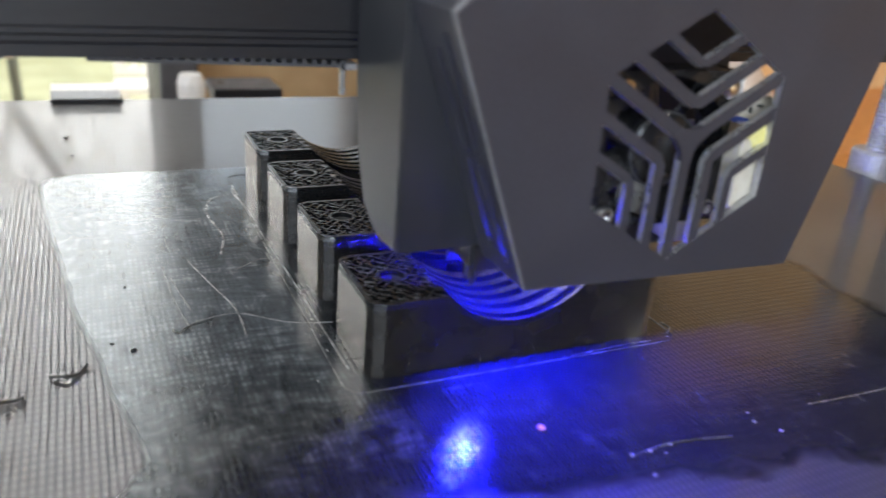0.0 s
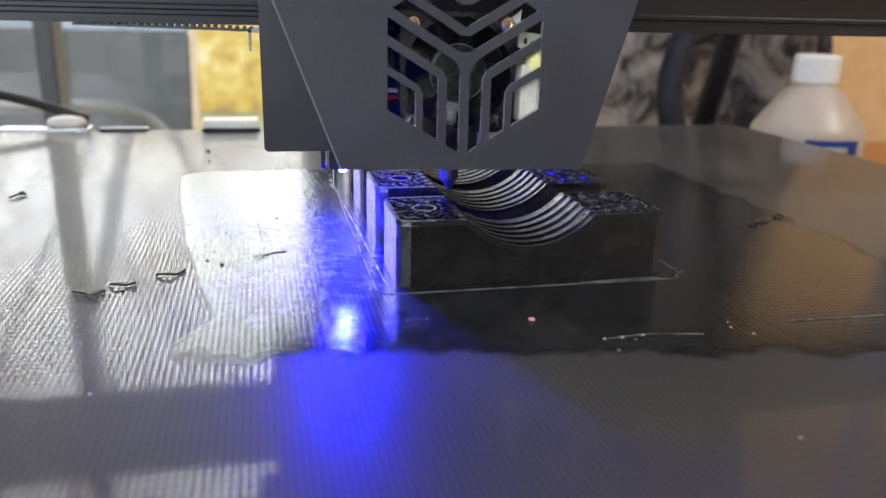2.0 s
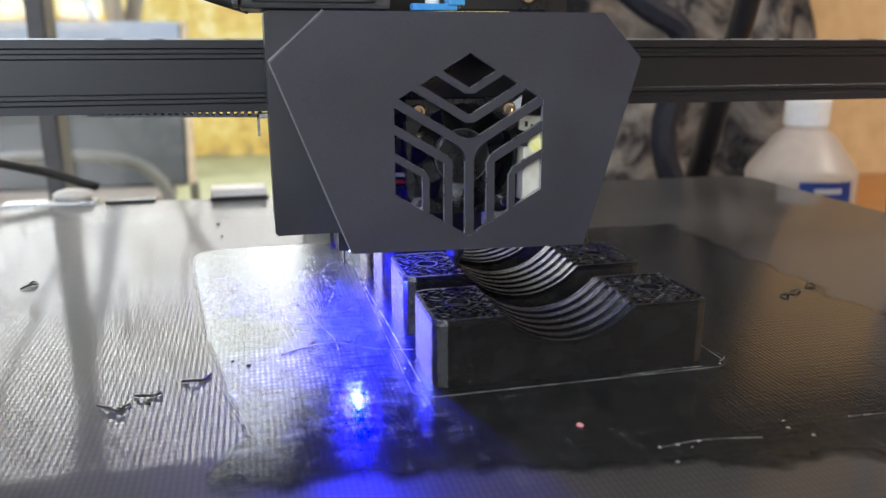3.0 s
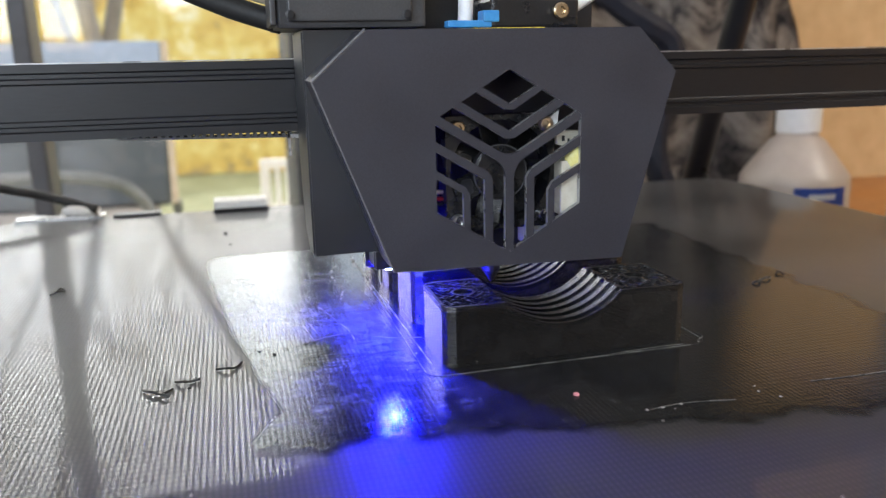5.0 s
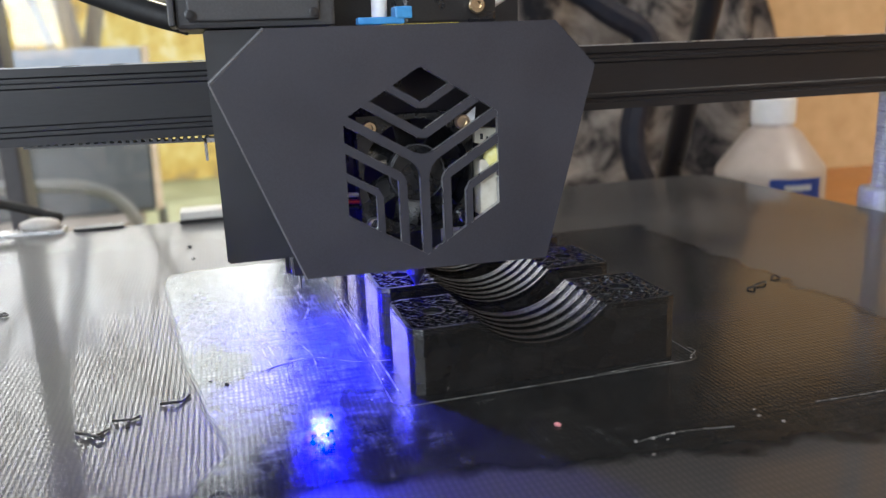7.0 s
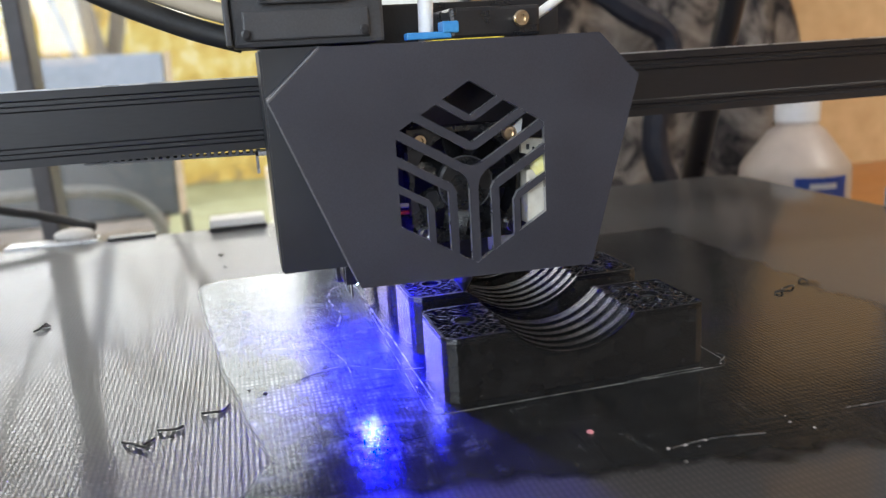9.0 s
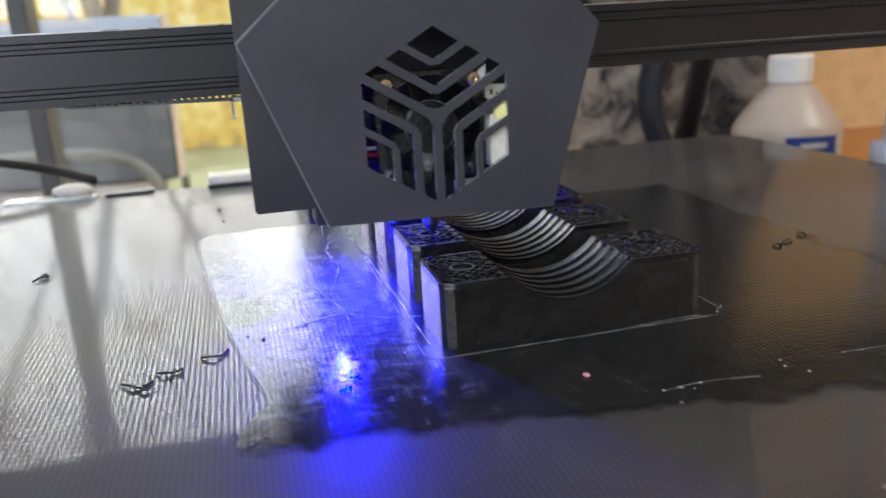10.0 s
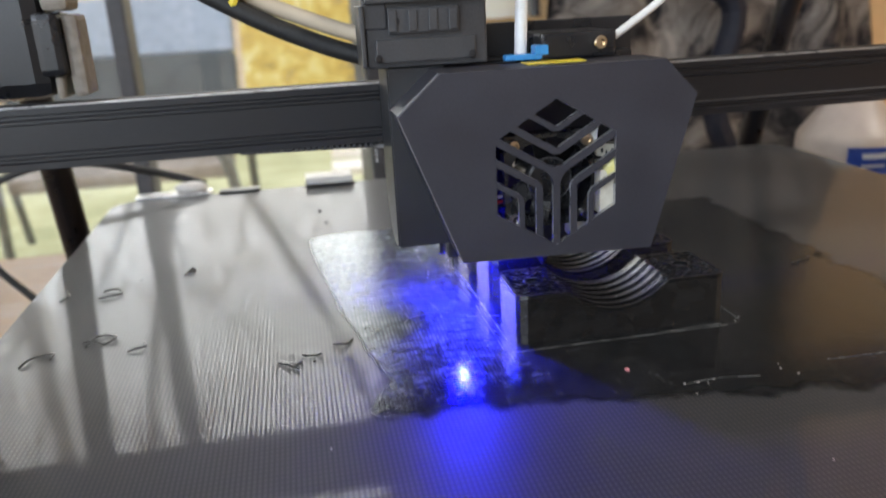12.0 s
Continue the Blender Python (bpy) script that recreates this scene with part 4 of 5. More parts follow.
def bed_litter():
    curls = [
        [(-78, 9.5), (-75.5, 6.5), (-73.5, 6.2), (-71, 8.6)],
        [(-75.0, 7.0), (-73, 4.2), (-71.6, 3.4)],
        [(-70.5, 13), (-69, 11.2), (-66.5, 12), (-64.8, 11.6), (-65, 13.2)],
        [(-60.5, 18.6), (-57.8, 17.0), (-55.6, 18.2), (-54, 21.4)],
        [(-164, 90), (-161.5, 93), (-162, 97), (-164, 102)],
        [(-149, 97), (-144, 97), (-141, 93), (-144, 89), (-149, 89)],
        [(-143, 41), (-141, 47.5), (-136.5, 49), (-134, 45.5), (-137, 42), (-141, 44), (-145, 45)],
        [(-128, 33), (-124.5, 33.5), (-122.6, 36), (-123.6, 40)],
        [(-161, 30), (-159, 35), (-155, 38.5), (-152, 37), (-152.5, 34)],
        [(-118.5, 108), (-116, 110), (-114.4, 112.5), (-115.8, 114), (-117.4, 111.5)],
        [(-85, -70.5), (-82, -69.6), (-79.6, -69), (-78, -65)],
        [(121.5, 42), (124, 41.5), (126, 44), (129.5, 44.4), (131.5, 45.5)],
        [(136, 48.5), (138.4, 49.8), (139, 47.8)],
    ]
    for c in curls:
        strand(c)
    strand([(-36.6, 31.8), (-36, 28.8), (-33, 32.4), (-28, 34)], 0.00013)
    for i, (x, y, s) in enumerate(((-136, 107, 0.7), (-45, 56, 0.45), (-49, 29, 0.4), (-45, 25, 0.6), (-58, 192, 1.0), (-56, 168, 0.7), (-67, 8, 0.5), (-30, 70, 0.4), (-38, 62, 0.35))):
        crumb("filament_crumb", x, y, s, "strand", "tiny black plastic crumb on the bed", "crumb", 31 + i)
    crumb("pink_crumb", 23.5, -24.8, 0.75, "pink", "small pink plastic crumb on the bed", "crumb", 7)
    for i, (x, y, s) in enumerate(((35.5, -37, 0.55), (39.5, -37, 0.65), (44.5, -36.6, 0.5), (36, -43, 0.55), (66, -36, 0.5), (69, -40, 0.5), (-64.5, -44, 0.5), (51, -80, 0.45), (67, -33, 0.35), (42, -38.4, 0.3), (71.5, -2.0, 0.4), (-12, 3, 0.35), (-7, 14, 0.4))):
        crumb("glue_flake", x, y, s * 0.75, "flake", "small white flake of dried glue", "flake", 60 + i, 0.28)
    # Thin skirt line that runs round the row of blocks, and a scratch.
    ob = on_bed("skirt_line", "thin printed outline round the row of blocks", "printed line", 0, 0)
    bm = bmesh.new()
    x0, x1, y0, y1, r = -0.0078, 0.0735, -0.0038, 0.1375, 0.004
    pts = []
    for cx, cy, a in ((x1 - r, y1 - r, 0), (x0 + r, y1 - r, 90), (x0 + r, y0 + r, 180), (x1 - r, y0 + r, 270)):
        pts += [(cx + r * math.cos(radians(a + 15 * k)), cy + r * math.sin(radians(a + 15 * k)), 0.0002) for k in range(7)]
    add_rod(bm, pts + pts[:1], 0.00013, 6)
    part("line", bm, "skirt", ob)
    for i, line in enumerate(([(82, -34.6), (93, -35.2), (106, -35.4)], [(44, -3.2), (58, -2.4), (66, -2.6)], [(72, -1), (75, 1.5), (74.6, 4.5)], [(36, -37.2), (46, -36.4), (58, -38.4)])):
        c = Vector((sum(p[0] for p in line), sum(p[1] for p in line), 0)) / len(line) / 1000
        s = on_bed("glue_string", "fine whitish string of dried glue on the bed", "glue string", c.x, c.y, 0, "glue strings")
        part("string", rod(bend([(x / 1000 - c.x, y / 1000 - c.y, 0.00022) for x, y in line], 5), 0.00013, 5), "skirt", s)

    for line, r in (([(-7.7, 127.6), (-6.9, 81.6), (-5.9, 53.9), (-5.3, 26.8), (-4.8, 5.2)], 0.3), ([(-10.9, 117), (-16.8, 113.9), (-19.4, 100.5), (-17.6, 84), (-20.3, 70.3)], 0.4), ([(-35.6, 66.8), (-34.7, 46.1), (-32.7, 30.3)], 0.2), ([(-35.6, 29.1), (-31.3, 34.1), (-21.9, 35.8), (-11.9, 28.7), (-2.4, 26)], 0.22), ([(-29, 68), (-25, 50.9), (-22, 38.1), (-21.9, 25.2)], 0.25), ([(-18.2, 59.7), (-10.4, 64.9), (-6.6, 61.1)], 0.25), ([(-34.4, 58.7), (-31.6, 38.8)], 0.18), ([(-7.6, 126), (-8.6, 118), (-7.4, 108)], 0.6)):
        c = Vector((sum(p[0] for p in line), sum(p[1] for p in line), 0)) / len(line) / 1000
        s = on_bed("glue_wrinkle", "pale raised wrinkle in the dried glue film", "glue wrinkle", c.x, c.y, 0, "glue wrinkles")
        bm = rod(bend([(x / 1000 - c.x, y / 1000 - c.y, 0) for x, y in line], 6), 0.7 * r / 1000, 8)
        for v in bm.verts:
            k = 1 + 0.6 * noise.noise(Vector((v.co.x * 260, v.co.y * 260, r)))
            v.co = Vector((v.co.x, v.co.y, v.co.z * 0.5 * k + 0.00012))
        part("ridge", bm, "wrinkle", s, smooth=True)

    # Clips and cable block on the rear edge of the bed.
    clip = on_bed("bulldog_clip", "silver and black clip on the rear edge of the bed", "clip", -0.049, 0.258)
    part("jaw", box(-0.0155, 0.0145, -0.006, 0.006, 0.0001, 0.0013, 0.0004), "black", clip)
    part("plate", box(-0.0150, 0.0135, -0.0055, 0.010, 0.0014, 0.0056, 0.0008), "white", clip, "white clip plate")
    block = on_bed("cable_block", "grey cable clamp on the rear edge of the bed", "cable clamp", -0.145, 0.262)
    part("base", box(-0.020, 0.024, -0.004, 0.008, -0.0072, 0.0012, 0.0006), "steel", block)
    bm = bmesh.new()
    bmesh.ops.create_uvsphere(bm, u_segments=16, v_segments=10, radius=1.0)
    bmesh.ops.transform(bm, matrix=Matrix.Translation((0.012, 0.004, 0.0035)) @ Matrix.Diagonal((0.010, 0.006, 0.0035, 1)), verts=bm.verts[:])
    part("sealant", bm, "white", block, "white blob of sealant", smooth=True)
    clip2 = on_bed("dark_clip", "thin dark clip on the rear edge of the bed", "clip", -0.104, 0.259)
    part("jaw", box(-0.012, 0.012, -0.004, 0.005, 0.0001, 0.0014, 0.0004), "black", clip2)


# ---------------- the print head ----------------
PLATE = [(-0.0278, 0.0864), (0.0428, 0.0864), (0.0537, 0.0752), (0.0398, 0.0262), (-0.0229, 0.0276), (-0.0408, 0.0748)]
PY = 0.0105
HEX = (0.0078, 0.0536, 0.0231)


def hexagon(r):
    cx, cz = HEX[0], HEX[1]
    return [Vector((cx + 0.965 * r * math.cos(radians(90 + 60 * k)), cz + r * math.sin(radians(90 + 60 * k)))) for k in range(6)]


def head():
    h = thing("tool_carriage", "black printing carriage with a hexagonal fan grille and blue light", "printer carriage")
    cover = bmesh.new()
    outer = [cover.verts.new((x, PY, z)) for x, z in PLATE]
    inner = [cover.verts.new((p.x, PY, p.y)) for p in hexagon(HEX[2])]
    loops = []
    for ring in (outer, inner):
        loops += [cover.edges.new((ring[i], ring[(i + 1) % len(ring)])) for i in range(len(ring))]
    bmesh.ops.triangle_fill(cover, use_beauty=True, edges=loops)
    made = bmesh.ops.extrude_face_region(cover, geom=cover.faces[:])["geom"]
    bmesh.ops.translate(cover, vec=(0, 0.0016, 0), verts=[g for g in made if isinstance(g, bmesh.types.BMVert)])
    part("front_plate", cover, "cover", h, "matt black front cover", cut="cut")

    # Folded sides of the cover.
    def side(i, y0, y1, s0=0.0, s1=1.0, thick=0.0012):
        (ax, az), (bx, bz) = PLATE[i], PLATE[(i + 1) % 6]
        nrm = Vector((bz - az, ax - bx)).normalized() * thick
        mid = Vector((HEX[0], HEX[1])) - Vector(((ax + bx) / 2, (az + bz) / 2))
        if nrm.dot(mid) < 0:
            nrm = -nrm
        p0, p1 = Vector((ax + (bx - ax) * s0, az + (bz - az) * s0)), Vector((ax + (bx - ax) * s1, az + (bz - az) * s1))
        return [tuple(p0), tuple(p1), tuple(p1 + nrm), tuple(p0 + nrm)], y0, y1

    for i in (0, 1, 5):
        pts, y0, y1 = side(i, PY + 0.0002, 0.028)
        part("cover_side", prism(pts, y1 - y0, Matrix.Translation((0, y0, 0))), "cover", h)
    for i in (2, 4):
        bm = bmesh.new()
        for y0, y1, s0, s1 in ((PY + 0.0002, 0.0150, 0, 1), (0.0172, 0.0200, 0, 1), (0.0222, 0.0275, 0, 1), (0.0150, 0.0172, 0, 0.07), (0.0150, 0.0172, 0.92, 1), (0.0200, 0.0222, 0, 0.10), (0.0200, 0.0222, 0.86, 1), (0.0150, 0.0222, 0.46, 0.50)):
            pts, a, b = side(i, y0, y1, s0, s1)
            add_prism(bm, pts, b - a, Matrix.Translation((0, a, 0)))
        part("slotted_side", bm, "cover", h)
    # Paler beads along the two left edges of the front plate.
    bm = bmesh.new()
    ring = [(x, PY + 0.0002, z) for x, z in PLATE]
    add_rod(bm, [ring[5], ring[0]], 0.00045, 6)
    add_rod(bm, [ring[4], ring[5]], 0.00028, 6)
    part("edge_bead", bm, "edge", h, "pale grey cover edge")

    # Grille: nested chevrons in the three rhombs of a cube figure.
    c = Vector((HEX[0], HEX[1]))
    pts = hexagon(HEX[2])
    for far, one, two in ((0, 1, 5), (2, 1, 3), (4, 3, 5)):
        f, u, w = pts[far], pts[one] - pts[far], pts[two] - pts[far]
        for lo, hi in ((0.365, 0.455), (0.655, 0.765)):
            band = [f + u * lo, f + u * hi, f + u * hi + w * hi, f + w * hi, f + w * lo, f + u * lo + w * lo]
            band = [tuple(p) for p in (f + u * lo, f + u * hi, f + u * hi + w * (hi - 0.06), f + u * (hi - 0.06) + w * hi, f + w * hi, f + w * lo, f + u * lo + w * lo)]
            part("grille_bar", prism(band, 0.0014, Matrix.Translation((0, PY + 0.0001, 0))), "cover", h, cut="cut")
    for k in (1, 3, 5):
        d = (pts[k] - c)
        n = Vector((-d.y, d.x)).normalized() * 0.00115
        arm = [tuple(c - n), tuple(pts[k] - n), tuple(pts[k] + n), tuple(c + n)]
        part("grille_bar", prism(arm, 0.0015, Matrix.Translation((0, PY + 0.00005 + 0.00003 * k, 0))), "cover", h, cut="cut")
    # Rounded web where the three arms meet.
    web = []
    arms = [(pts[k] - c).normalized() for k in (1, 3, 5)]
    for a, b in zip(arms, arms[1:] + arms[:1]):
        na, nb = Vector((-a.y, a.x)), Vector((b.y, -b.x))
        na = na if na.dot(b) > 0 else -na
        nb = nb if nb.dot(a) > 0 else -nb
        p0, p2 = c + a * 0.0042 + na * 0.00110, c + b * 0.0042 + nb * 0.00110
        p1 = c + (a + b).normalized() * 0.00125
        web += [tuple(p0 * (1 - t) ** 2 + p1 * 2 * t * (1 - t) + p2 * t * t) for t in (0, 0.2, 0.35, 0.5, 0.65, 0.8, 1)]
    part("grille_web", prism(web, 0.0014, Matrix.Translation((0, PY - 0.00005, 0))), "cover", h)
    # Cooling fan behind the grille.
    fx, fz, fy = 0.0075, 0.0503, 0.0165
    bm = bmesh.new()
    n = 32
    ro, ri = 0.0149, 0.0138
    outer_v, inner_v = [], []
    for k in range(n):
        a = 2 * math.pi * k / n
        q = max(abs(math.cos(a)), abs(math.sin(a)))
        outer_v.append((fx + ro * math.cos(a) / q, fz + ro * math.sin(a) / q))
        inner_v.append((fx + ri * math.cos(a), fz + ri * math.sin(a)))
    vo = [[bm.verts.new((x, y, z)) for x, z in outer_v] for y in (fy, fy + 0.008)]
    vi = [[bm.verts.new((x, y, z)) for x, z in inner_v] for y in (fy, fy + 0.008)]
    for k in range(n):
        j = (k + 1) % n
        bm.faces.new((vo[0][k], vo[0][j], vi[0][j], vi[0][k]))
        bm.faces.new((vo[1][k], vi[1][k], vi[1][j], vo[1][j]))
        bm.faces.new((vo[0][k], vo[1][k], vo[1][j], vo[0][j]))
        bm.faces.new((vi[0][k], vi[0][j], vi[1][j], vi[1][k]))
    fan = part("fan_frame", bm, "fan", h)
    bm = lathe([(0.0066, -0.0028), (0.0074, -0.0022), (0.0074, 0.0045)], 28)
    bmesh.ops.transform(bm, matrix=Matrix.Translation((fx, fy + 0.003, fz)) @ Matrix.Rotation(radians(-90), 4, "X"), verts=bm.verts[:])
    part("fan_hub", bm, "fan", fan, smooth=False)
    # A paler ring carries the gleam on the hub's edge.
    rim = bmesh.new()
    add_rod(rim, [(fx + 0.0072 * math.cos(2 * math.pi * k / 28), fy + 0.0006, fz + 0.0072 * math.sin(2 * math.pi * k / 28)) for k in range(29)], 0.00022, 6)
    part("hub_rim", rim, "lifted", fan, "pale rim that stands for the hub's gleam")
    for k in range(7):
        a = 2 * math.pi * k / 7
        m = Matrix.Translation((fx, fy + 0.0035, fz)) @ Matrix.Rotation(a, 4, "Y") @ Matrix.Translation((0.0102, 0, 0)) @ Matrix.Rotation(radians(38), 4, "X")
        part("fan_blade", box(-0.0032, 0.0032, -0.0003, 0.0003, -0.0034, 0.0034, 0, m), "fan", fan)
    for x, z in ((-0.0045, 0.0623), (0.0195, 0.0625), (-0.0045, 0.0383), (0.0195, 0.0383)):
        bm = lathe([(0.0014, 0.0), (0.0019, 0.0004), (0.0019, 0.0016), (0.0016, 0.0020), (0.0010, 0.0020), (0.0009, 0.0012)], 18)
        bmesh.ops.transform(bm, matrix=Matrix.Translation((x, fy + 0.0002, z)) @ Matrix.Rotation(radians(90), 4, "X"), verts=bm.verts[:])
        part("screw", bm, "brass" if z > 0.05 else "steel", h, "socket-head screw")

    # Small parts seen through the grille.
    part("connector", box(0.0228, 0.0325, 0.0126, 0.0290, 0.0385, 0.0530, 0.0006), "cream", h, "cream connector block")
    blob = bmesh.new()
    bmesh.ops.create_uvsphere(blob, u_segments=16, v_segments=10, radius=1.0)
    bmesh.ops.transform(blob, matrix=Matrix.Translation((0.0278, 0.0135, 0.0535)) @ Matrix.Diagonal((0.0038, 0.0020, 0.0036, 1)), verts=blob.verts[:])
    part("lamp_bead", blob, "bead", h, "pale yellow round bead", smooth=True)
    part("bracket", prism([(0.0228, 0.0570), (0.0320, 0.0545), (0.0322, 0.0600), (0.0228, 0.0608)], 0.004, Matrix.Translation((0, 0.0160, 0))), "cream", h)
    for x0, x1, z0, z1 in ((0.0242, 0.0249, 0.0578, 0.0592), (0.0258, 0.0263, 0.0572, 0.0584), (0.0276, 0.0290, 0.0584, 0.0588)):
        part("print_bar", box(x0, x1, 0.0156, 0.0159, z0, z1), "rubber", h, "small dark printed mark")
    part("white_tab", prism([(0.0180, 0.0622), (0.0232, 0.0660), (0.0226, 0.0612), (0.0200, 0.0600)], 0.001, Matrix.Translation((0, 0.0156, 0))), "white", h, "white paper tab")
    part("spacer", box(0.0150, 0.0200, 0.0185, 0.0250, 0.0300, 0.0375, 0.0006), "cream", h)
    part("wire", rod(bend([(-0.0160, 0.020, 0.046), (-0.0120, 0.018, 0.0445), (-0.0085, 0.019, 0.0440), (-0.005, 0.024, 0.043)], 5), 0.0006, 8), "red", h, "red wire", smooth=True)
    part("wire", rod(bend([(-0.0160, 0.020, 0.0475), (-0.0120, 0.018, 0.0463), (-0.0085, 0.019, 0.0458), (-0.005, 0.024, 0.045)], 5), 0.0006, 8), "white", h, "white wire", smooth=True)
    part("wire", rod(bend([(-0.0160, 0.021, 0.0440), (-0.0120, 0.019, 0.0430), (-0.0085, 0.020, 0.0425), (-0.005, 0.025, 0.041)], 5), 0.0006, 8), "rubber", h, "black wire", smooth=True)

    # Housing behind the cover.
    prof = [(0.0280, 0.0290), (0.0380, 0.0283), (0.0470, 0.0325), (0.0515, 0.0420), (0.0535, 0.0560), (0.0535, 0.0870), (0.0280, 0.0870)]
    bm = bmesh.new()
    a = [bm.verts.new((-0.0410, y, z)) for y, z in prof]
    b = [bm.verts.new((-0.0225, y, z)) for y, z in prof]
    bm.faces.new(a)
    bm.faces.new(b[::-1])
    for i in range(len(prof)):
        j = (i + 1) % len(prof)
        bm.faces.new((a[i], b[i], b[j], a[j]))
    bmesh.ops.bevel(bm, geom=bm.edges[:], offset=0.0005, segments=2, affect="EDGES")
    part("side_housing", bm, "housing", h, "dark side housing")
    part("back_plate", box(-0.0405, 0.0480, 0.0475, 0.0530, 0.0560, 0.0868, 0.0008), "black", h)
    part("inner_wall", box(-0.0220, 0.0400, 0.0380, 0.0400, 0.0290, 0.0860, 0.0004), "black", h)
    part("heat_block", box(0.0000, 0.0200, 0.0240, 0.0340, 0.0275, 0.0360, 0.0008), "black", h)
    part("nozzle", lathe([(0.0004, -0.0105), (0.0018, -0.0080), (0.0026, -0.0070), (0.0026, 0.0)], 16), "black", h).location = (0.0090, 0.0300, 0.0276)
    # Light module under the housing.
    part("lamp_holder", box(-0.0250, -0.0160, 0.0282, 0.0362, 0.0243, 0.0292, 0.0005), "black", h)
    part("light_baffle", box(-0.0246, -0.0130, 0.0272, 0.0281, 0.0240, 0.0292, 0.0002), "black", h)
    part("light_baffle", box(-0.0260, -0.0140, 0.0363, 0.0370, 0.0226, 0.0292, 0.0002), "black", h)
    # Plate added only to cut the blue light off towards the left.
    part("light_baffle", box(-0.0230, -0.0225, 0.0296, 0.0344, 0.0196, 0.0242, 0.0001), "black", h)
    lamp = lathe([(0.0006, -0.0013), (0.0014, -0.0011), (0.0018, -0.0005), (0.0018, 0.0)], 18)
    bmesh.ops.translate(lamp, vec=(-0.0204, 0.0320, 0.0243), verts=lamp.verts[:])
    diode = part("light_diode", lamp, "led", h, "glowing blue light diode")
    # Extra white emitter, added so the diode's reflection on the bed turns white.
    die = lathe([(0.0004, -0.0003), (0.0009, -0.0002), (0.0010, 0.0)], 14)
    bmesh.ops.translate(die, vec=(-0.0204, 0.0320, 0.02298), verts=die.verts[:])
    part("diode_white", die, "led_white", diode, "white emitter added to burn out the blue diode's reflection")

    part("light_strip", box(-0.0225, -0.0195, 0.0140, 0.0250, 0.0300, 0.0308), "led_inner", h, "blue light strip inside the cover")

    # Carriage and extruder above the cover.
    part("carriage_plate", box(-0.040, 0.050, 0.0532, 0.0552, 0.046, 0.098, 0.0006), "black", h)
    for x, z in ((-0.028, 0.0845), (0.038, 0.0845), (0.005, 0.0545)):
        bm = lathe([(0.0028, -0.004), (0.0046, -0.0036), (0.0046, 0.0036), (0.0028, 0.004)], 20)
        bmesh.ops.transform(bm, matrix=Matrix.Translation((x, 0.0645, z)) @ Matrix.Rotation(radians(90), 4, "X"), verts=bm.verts[:])
        part("roller", bm, "rubber", h)
    ext = part("extruder_body", box(-0.0468, -0.0090, 0.0270, 0.0600, 0.0874, 0.1180, 0.0010), "lifted", h)
    part("drive_belt", toothed_belt(-0.090, -0.040, 0.0595, 0.0562, 0.0622), "lifted", h, "toothed black drive belt")
    bm = bmesh.new()
    add_box(bm, -0.0440, -0.0408, 0.0545, 0.0620, 0.0580, 0.0592)
    add_box(bm, -0.0440, -0.0432, 0.0545, 0.0560, 0.0530, 0.0592)
    part("belt_clamp", bm, "cut", h)
    bm = bmesh.new()
    add_box(bm, -0.0440, -0.0130, 0.0255, 0.0272, 0.0890, 0.0960, 0.0005)
    add_box(bm, -0.0400, -0.0180, 0.0248, 0.0262, 0.0975, 0.1050, 0.0005)
    add_box(bm, -0.0475, -0.0400, 0.0262, 0.0400, 0.0990, 0.1100, 0.0006)
    add_box(bm, -0.0484, -0.0469, 0.0250, 0.0420, 0.0880, 0.1060, 0.0004)
    for k in range(4):
        add_box(bm, -0.0400 + 0.0062 * k, -0.0374 + 0.0062 * k, 0.0240, 0.0247, 0.0982, 0.1042, 0.0003)
    add_box(bm, -0.0466, -0.0092, 0.0235, 0.0269, 0.1066, 0.1080, 0.0004)
    part("ribbed_face", bm, "lifted", ext)
    for x, z in ((-0.0435, 0.0905), (-0.0145, 0.0905), (-0.0375, 0.1012), (-0.0205, 0.1012)):
        s = lathe([(0.0009, 0.0), (0.0012, 0.0002), (0.0012, 0.0006), (0.0007, 0.0007)], 12)
        bmesh.ops.transform(s, matrix=Matrix.Translation((x, 0.0252, z)) @ Matrix.Rotation(radians(90), 4, "X"), verts=s.verts[:])
        part("small_screw", s, "black", ext)
    part("top_block", box(0.0085, 0.0335, 0.0270, 0.0500, 0.0868, 0.0948, 0.0010), "black", h)
    part("clip", box(-0.0035, 0.0085, 0.0262, 0.0300, 0.0872, 0.0890, 0.0004), "blue", h, "blue tube clip")
    part("clip", box(0.0060, 0.0105, 0.0258, 0.0310, 0.0885, 0.0915, 0.0005), "blue", h, "blue tube clip")
    part("sticker", box(0.0010, 0.0200, 0.0180, 0.0250, 0.0865, 0.0868), "yellow", h, "yellow sticker")
    bm = lathe([(0.0016, 0.0), (0.0022, 0.0004), (0.0022, 0.0018), (0.0018, 0.0022), (0.0011, 0.0022), (0.0010, 0.0012)], 18)
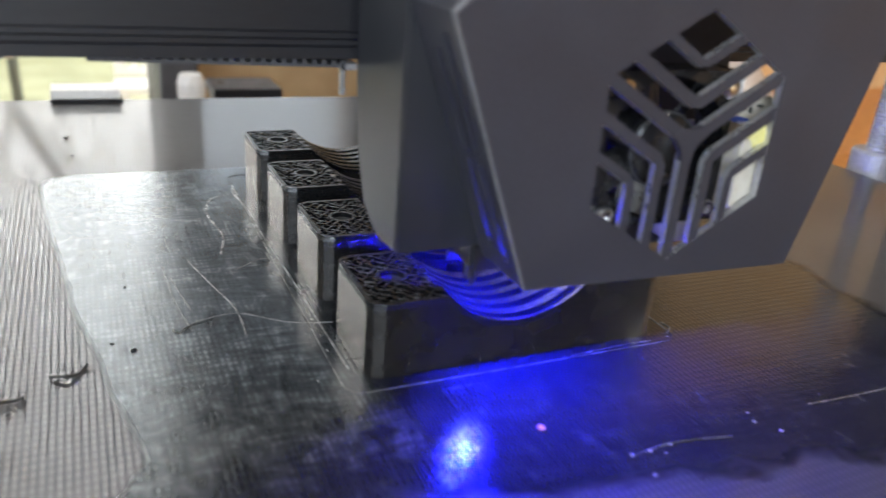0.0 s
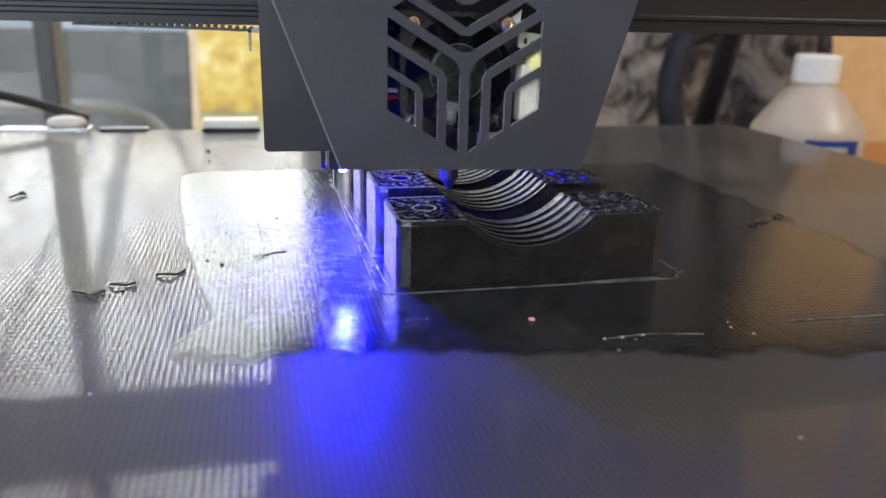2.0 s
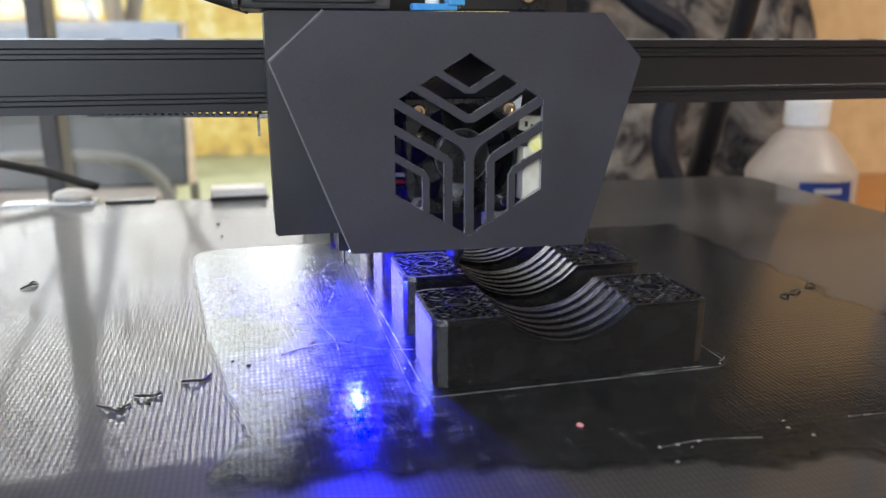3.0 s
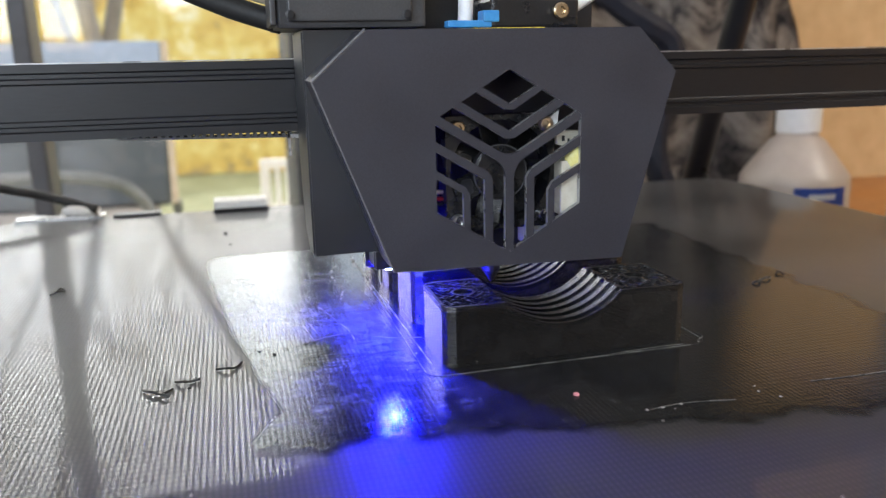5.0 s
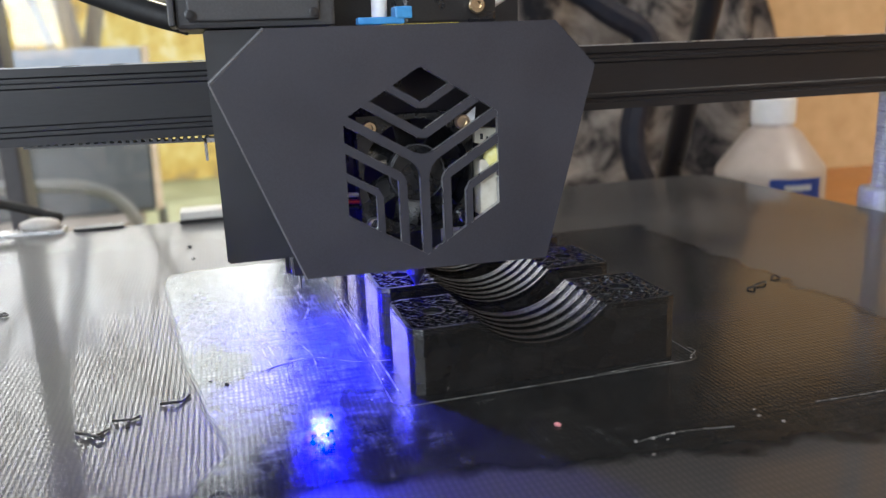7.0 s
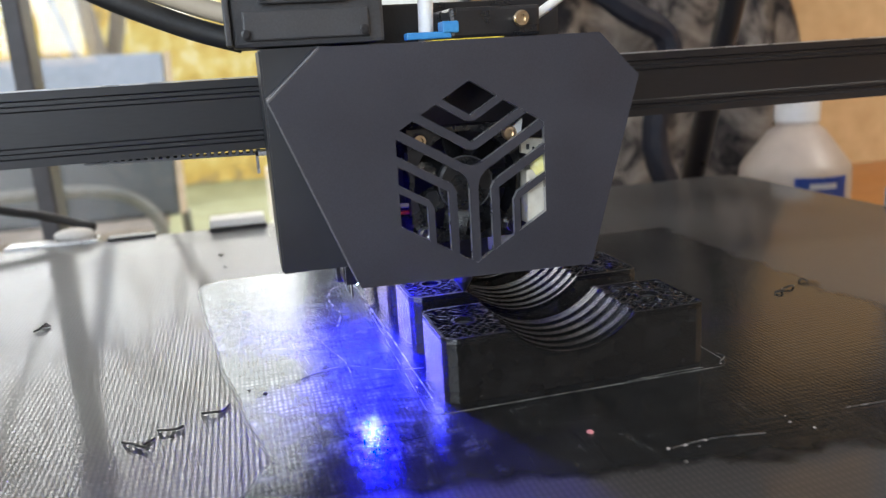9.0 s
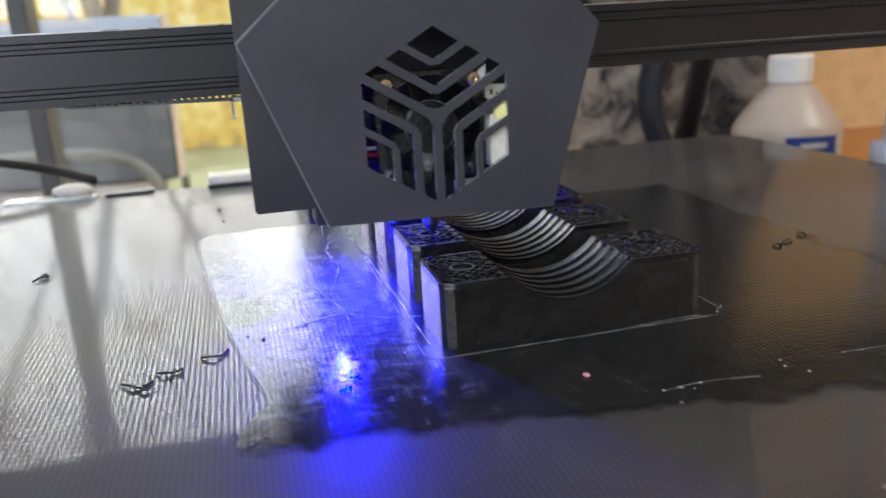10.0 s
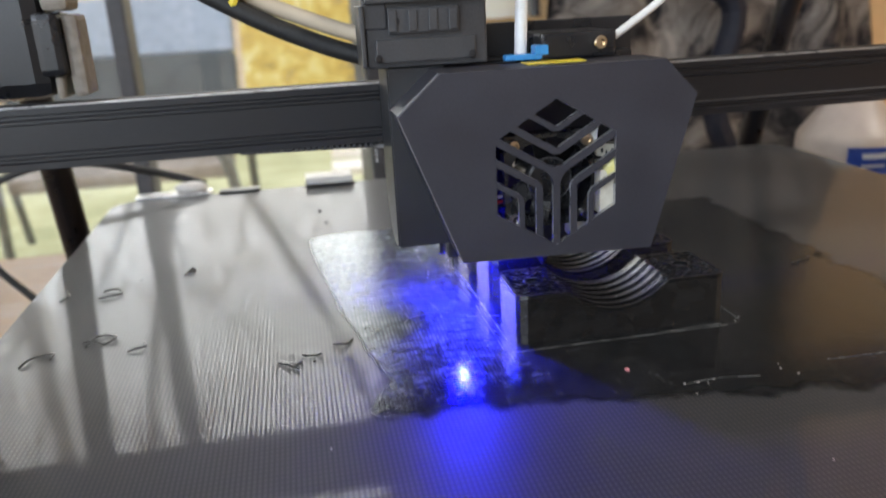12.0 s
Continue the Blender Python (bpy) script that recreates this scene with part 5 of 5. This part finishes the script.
    bmesh.ops.transform(bm, matrix=Matrix.Translation((0.0275, 0.0268, 0.0912)) @ Matrix.Rotation(radians(90), 4, "X"), verts=bm.verts[:])
    part("screw", bm, "brass", h, "socket-head screw")
    part("feed_tube", rod(bend([(0.0035, 0.034, 0.0868), (0.0040, 0.034, 0.100), (0.0060, 0.036, 0.125), (0.016, 0.042, 0.170)], 5), 0.0021, 12), "white", h, "white feed tube", smooth=True)
    part("feed_tube", rod(bend([(0.0335, 0.033, 0.0915), (0.042, 0.034, 0.0965), (0.056, 0.036, 0.106), (0.080, 0.040, 0.130)], 5), 0.0013, 10), "white", h, "thin white tube", smooth=True)
    part("wire_sleeve", rod(bend([(-0.044, 0.046, 0.0895), (-0.060, 0.048, 0.0950), (-0.085, 0.050, 0.107), (-0.130, 0.055, 0.135), (-0.17, 0.06, 0.17)], 6), 0.0030, 12), "rubber", h, "black sleeved wiring", smooth=True)
    part("wire_sleeve", rod(bend([(-0.044, 0.050, 0.0960), (-0.060, 0.052, 0.1015), (-0.085, 0.054, 0.113), (-0.130, 0.059, 0.142), (-0.17, 0.064, 0.176)], 6), 0.0026, 12), "tan", h, smooth=True)
    bm = lathe([(0.0050, -0.0012), (0.0055, 0.0), (0.0050, 0.0012)], 18)
    bmesh.ops.transform(bm, matrix=Matrix.Translation((-0.0850, 0.052, 0.110)) @ Matrix.Rotation(radians(-62), 4, "Y"), verts=bm.verts[:])
    part("cable_tie", bm, "yellow", h, "yellow cable tie")
    return h


def motions():
    walk(HEAD, [(t, pose(x, 0, 0)) for t, x, y in STEPS])
    for ob, x, y, z, turn in BED_THINGS:
        walk(ob, [(t, pose(x, y + dy, z, 0, 0, turn)) for t, dx, dy in STEPS])


M["wrinkle"] = grainy("pale_glue_ridge", (0.05, 0.05, 0.05), (0.24, 0.24, 0.24), 900, (0.2, 0.35), big=160)
M["skirt"] = grainy("greyish_glue_line", (0.03, 0.03, 0.03), (0.16, 0.16, 0.155), 1500, (0.2, 0.35))
room()
outdoors()
gantry()
cables()
bottle()
cloth_and_clutter()
print_bed()
printed_block()
bed_litter()
HEAD = head()
motions()
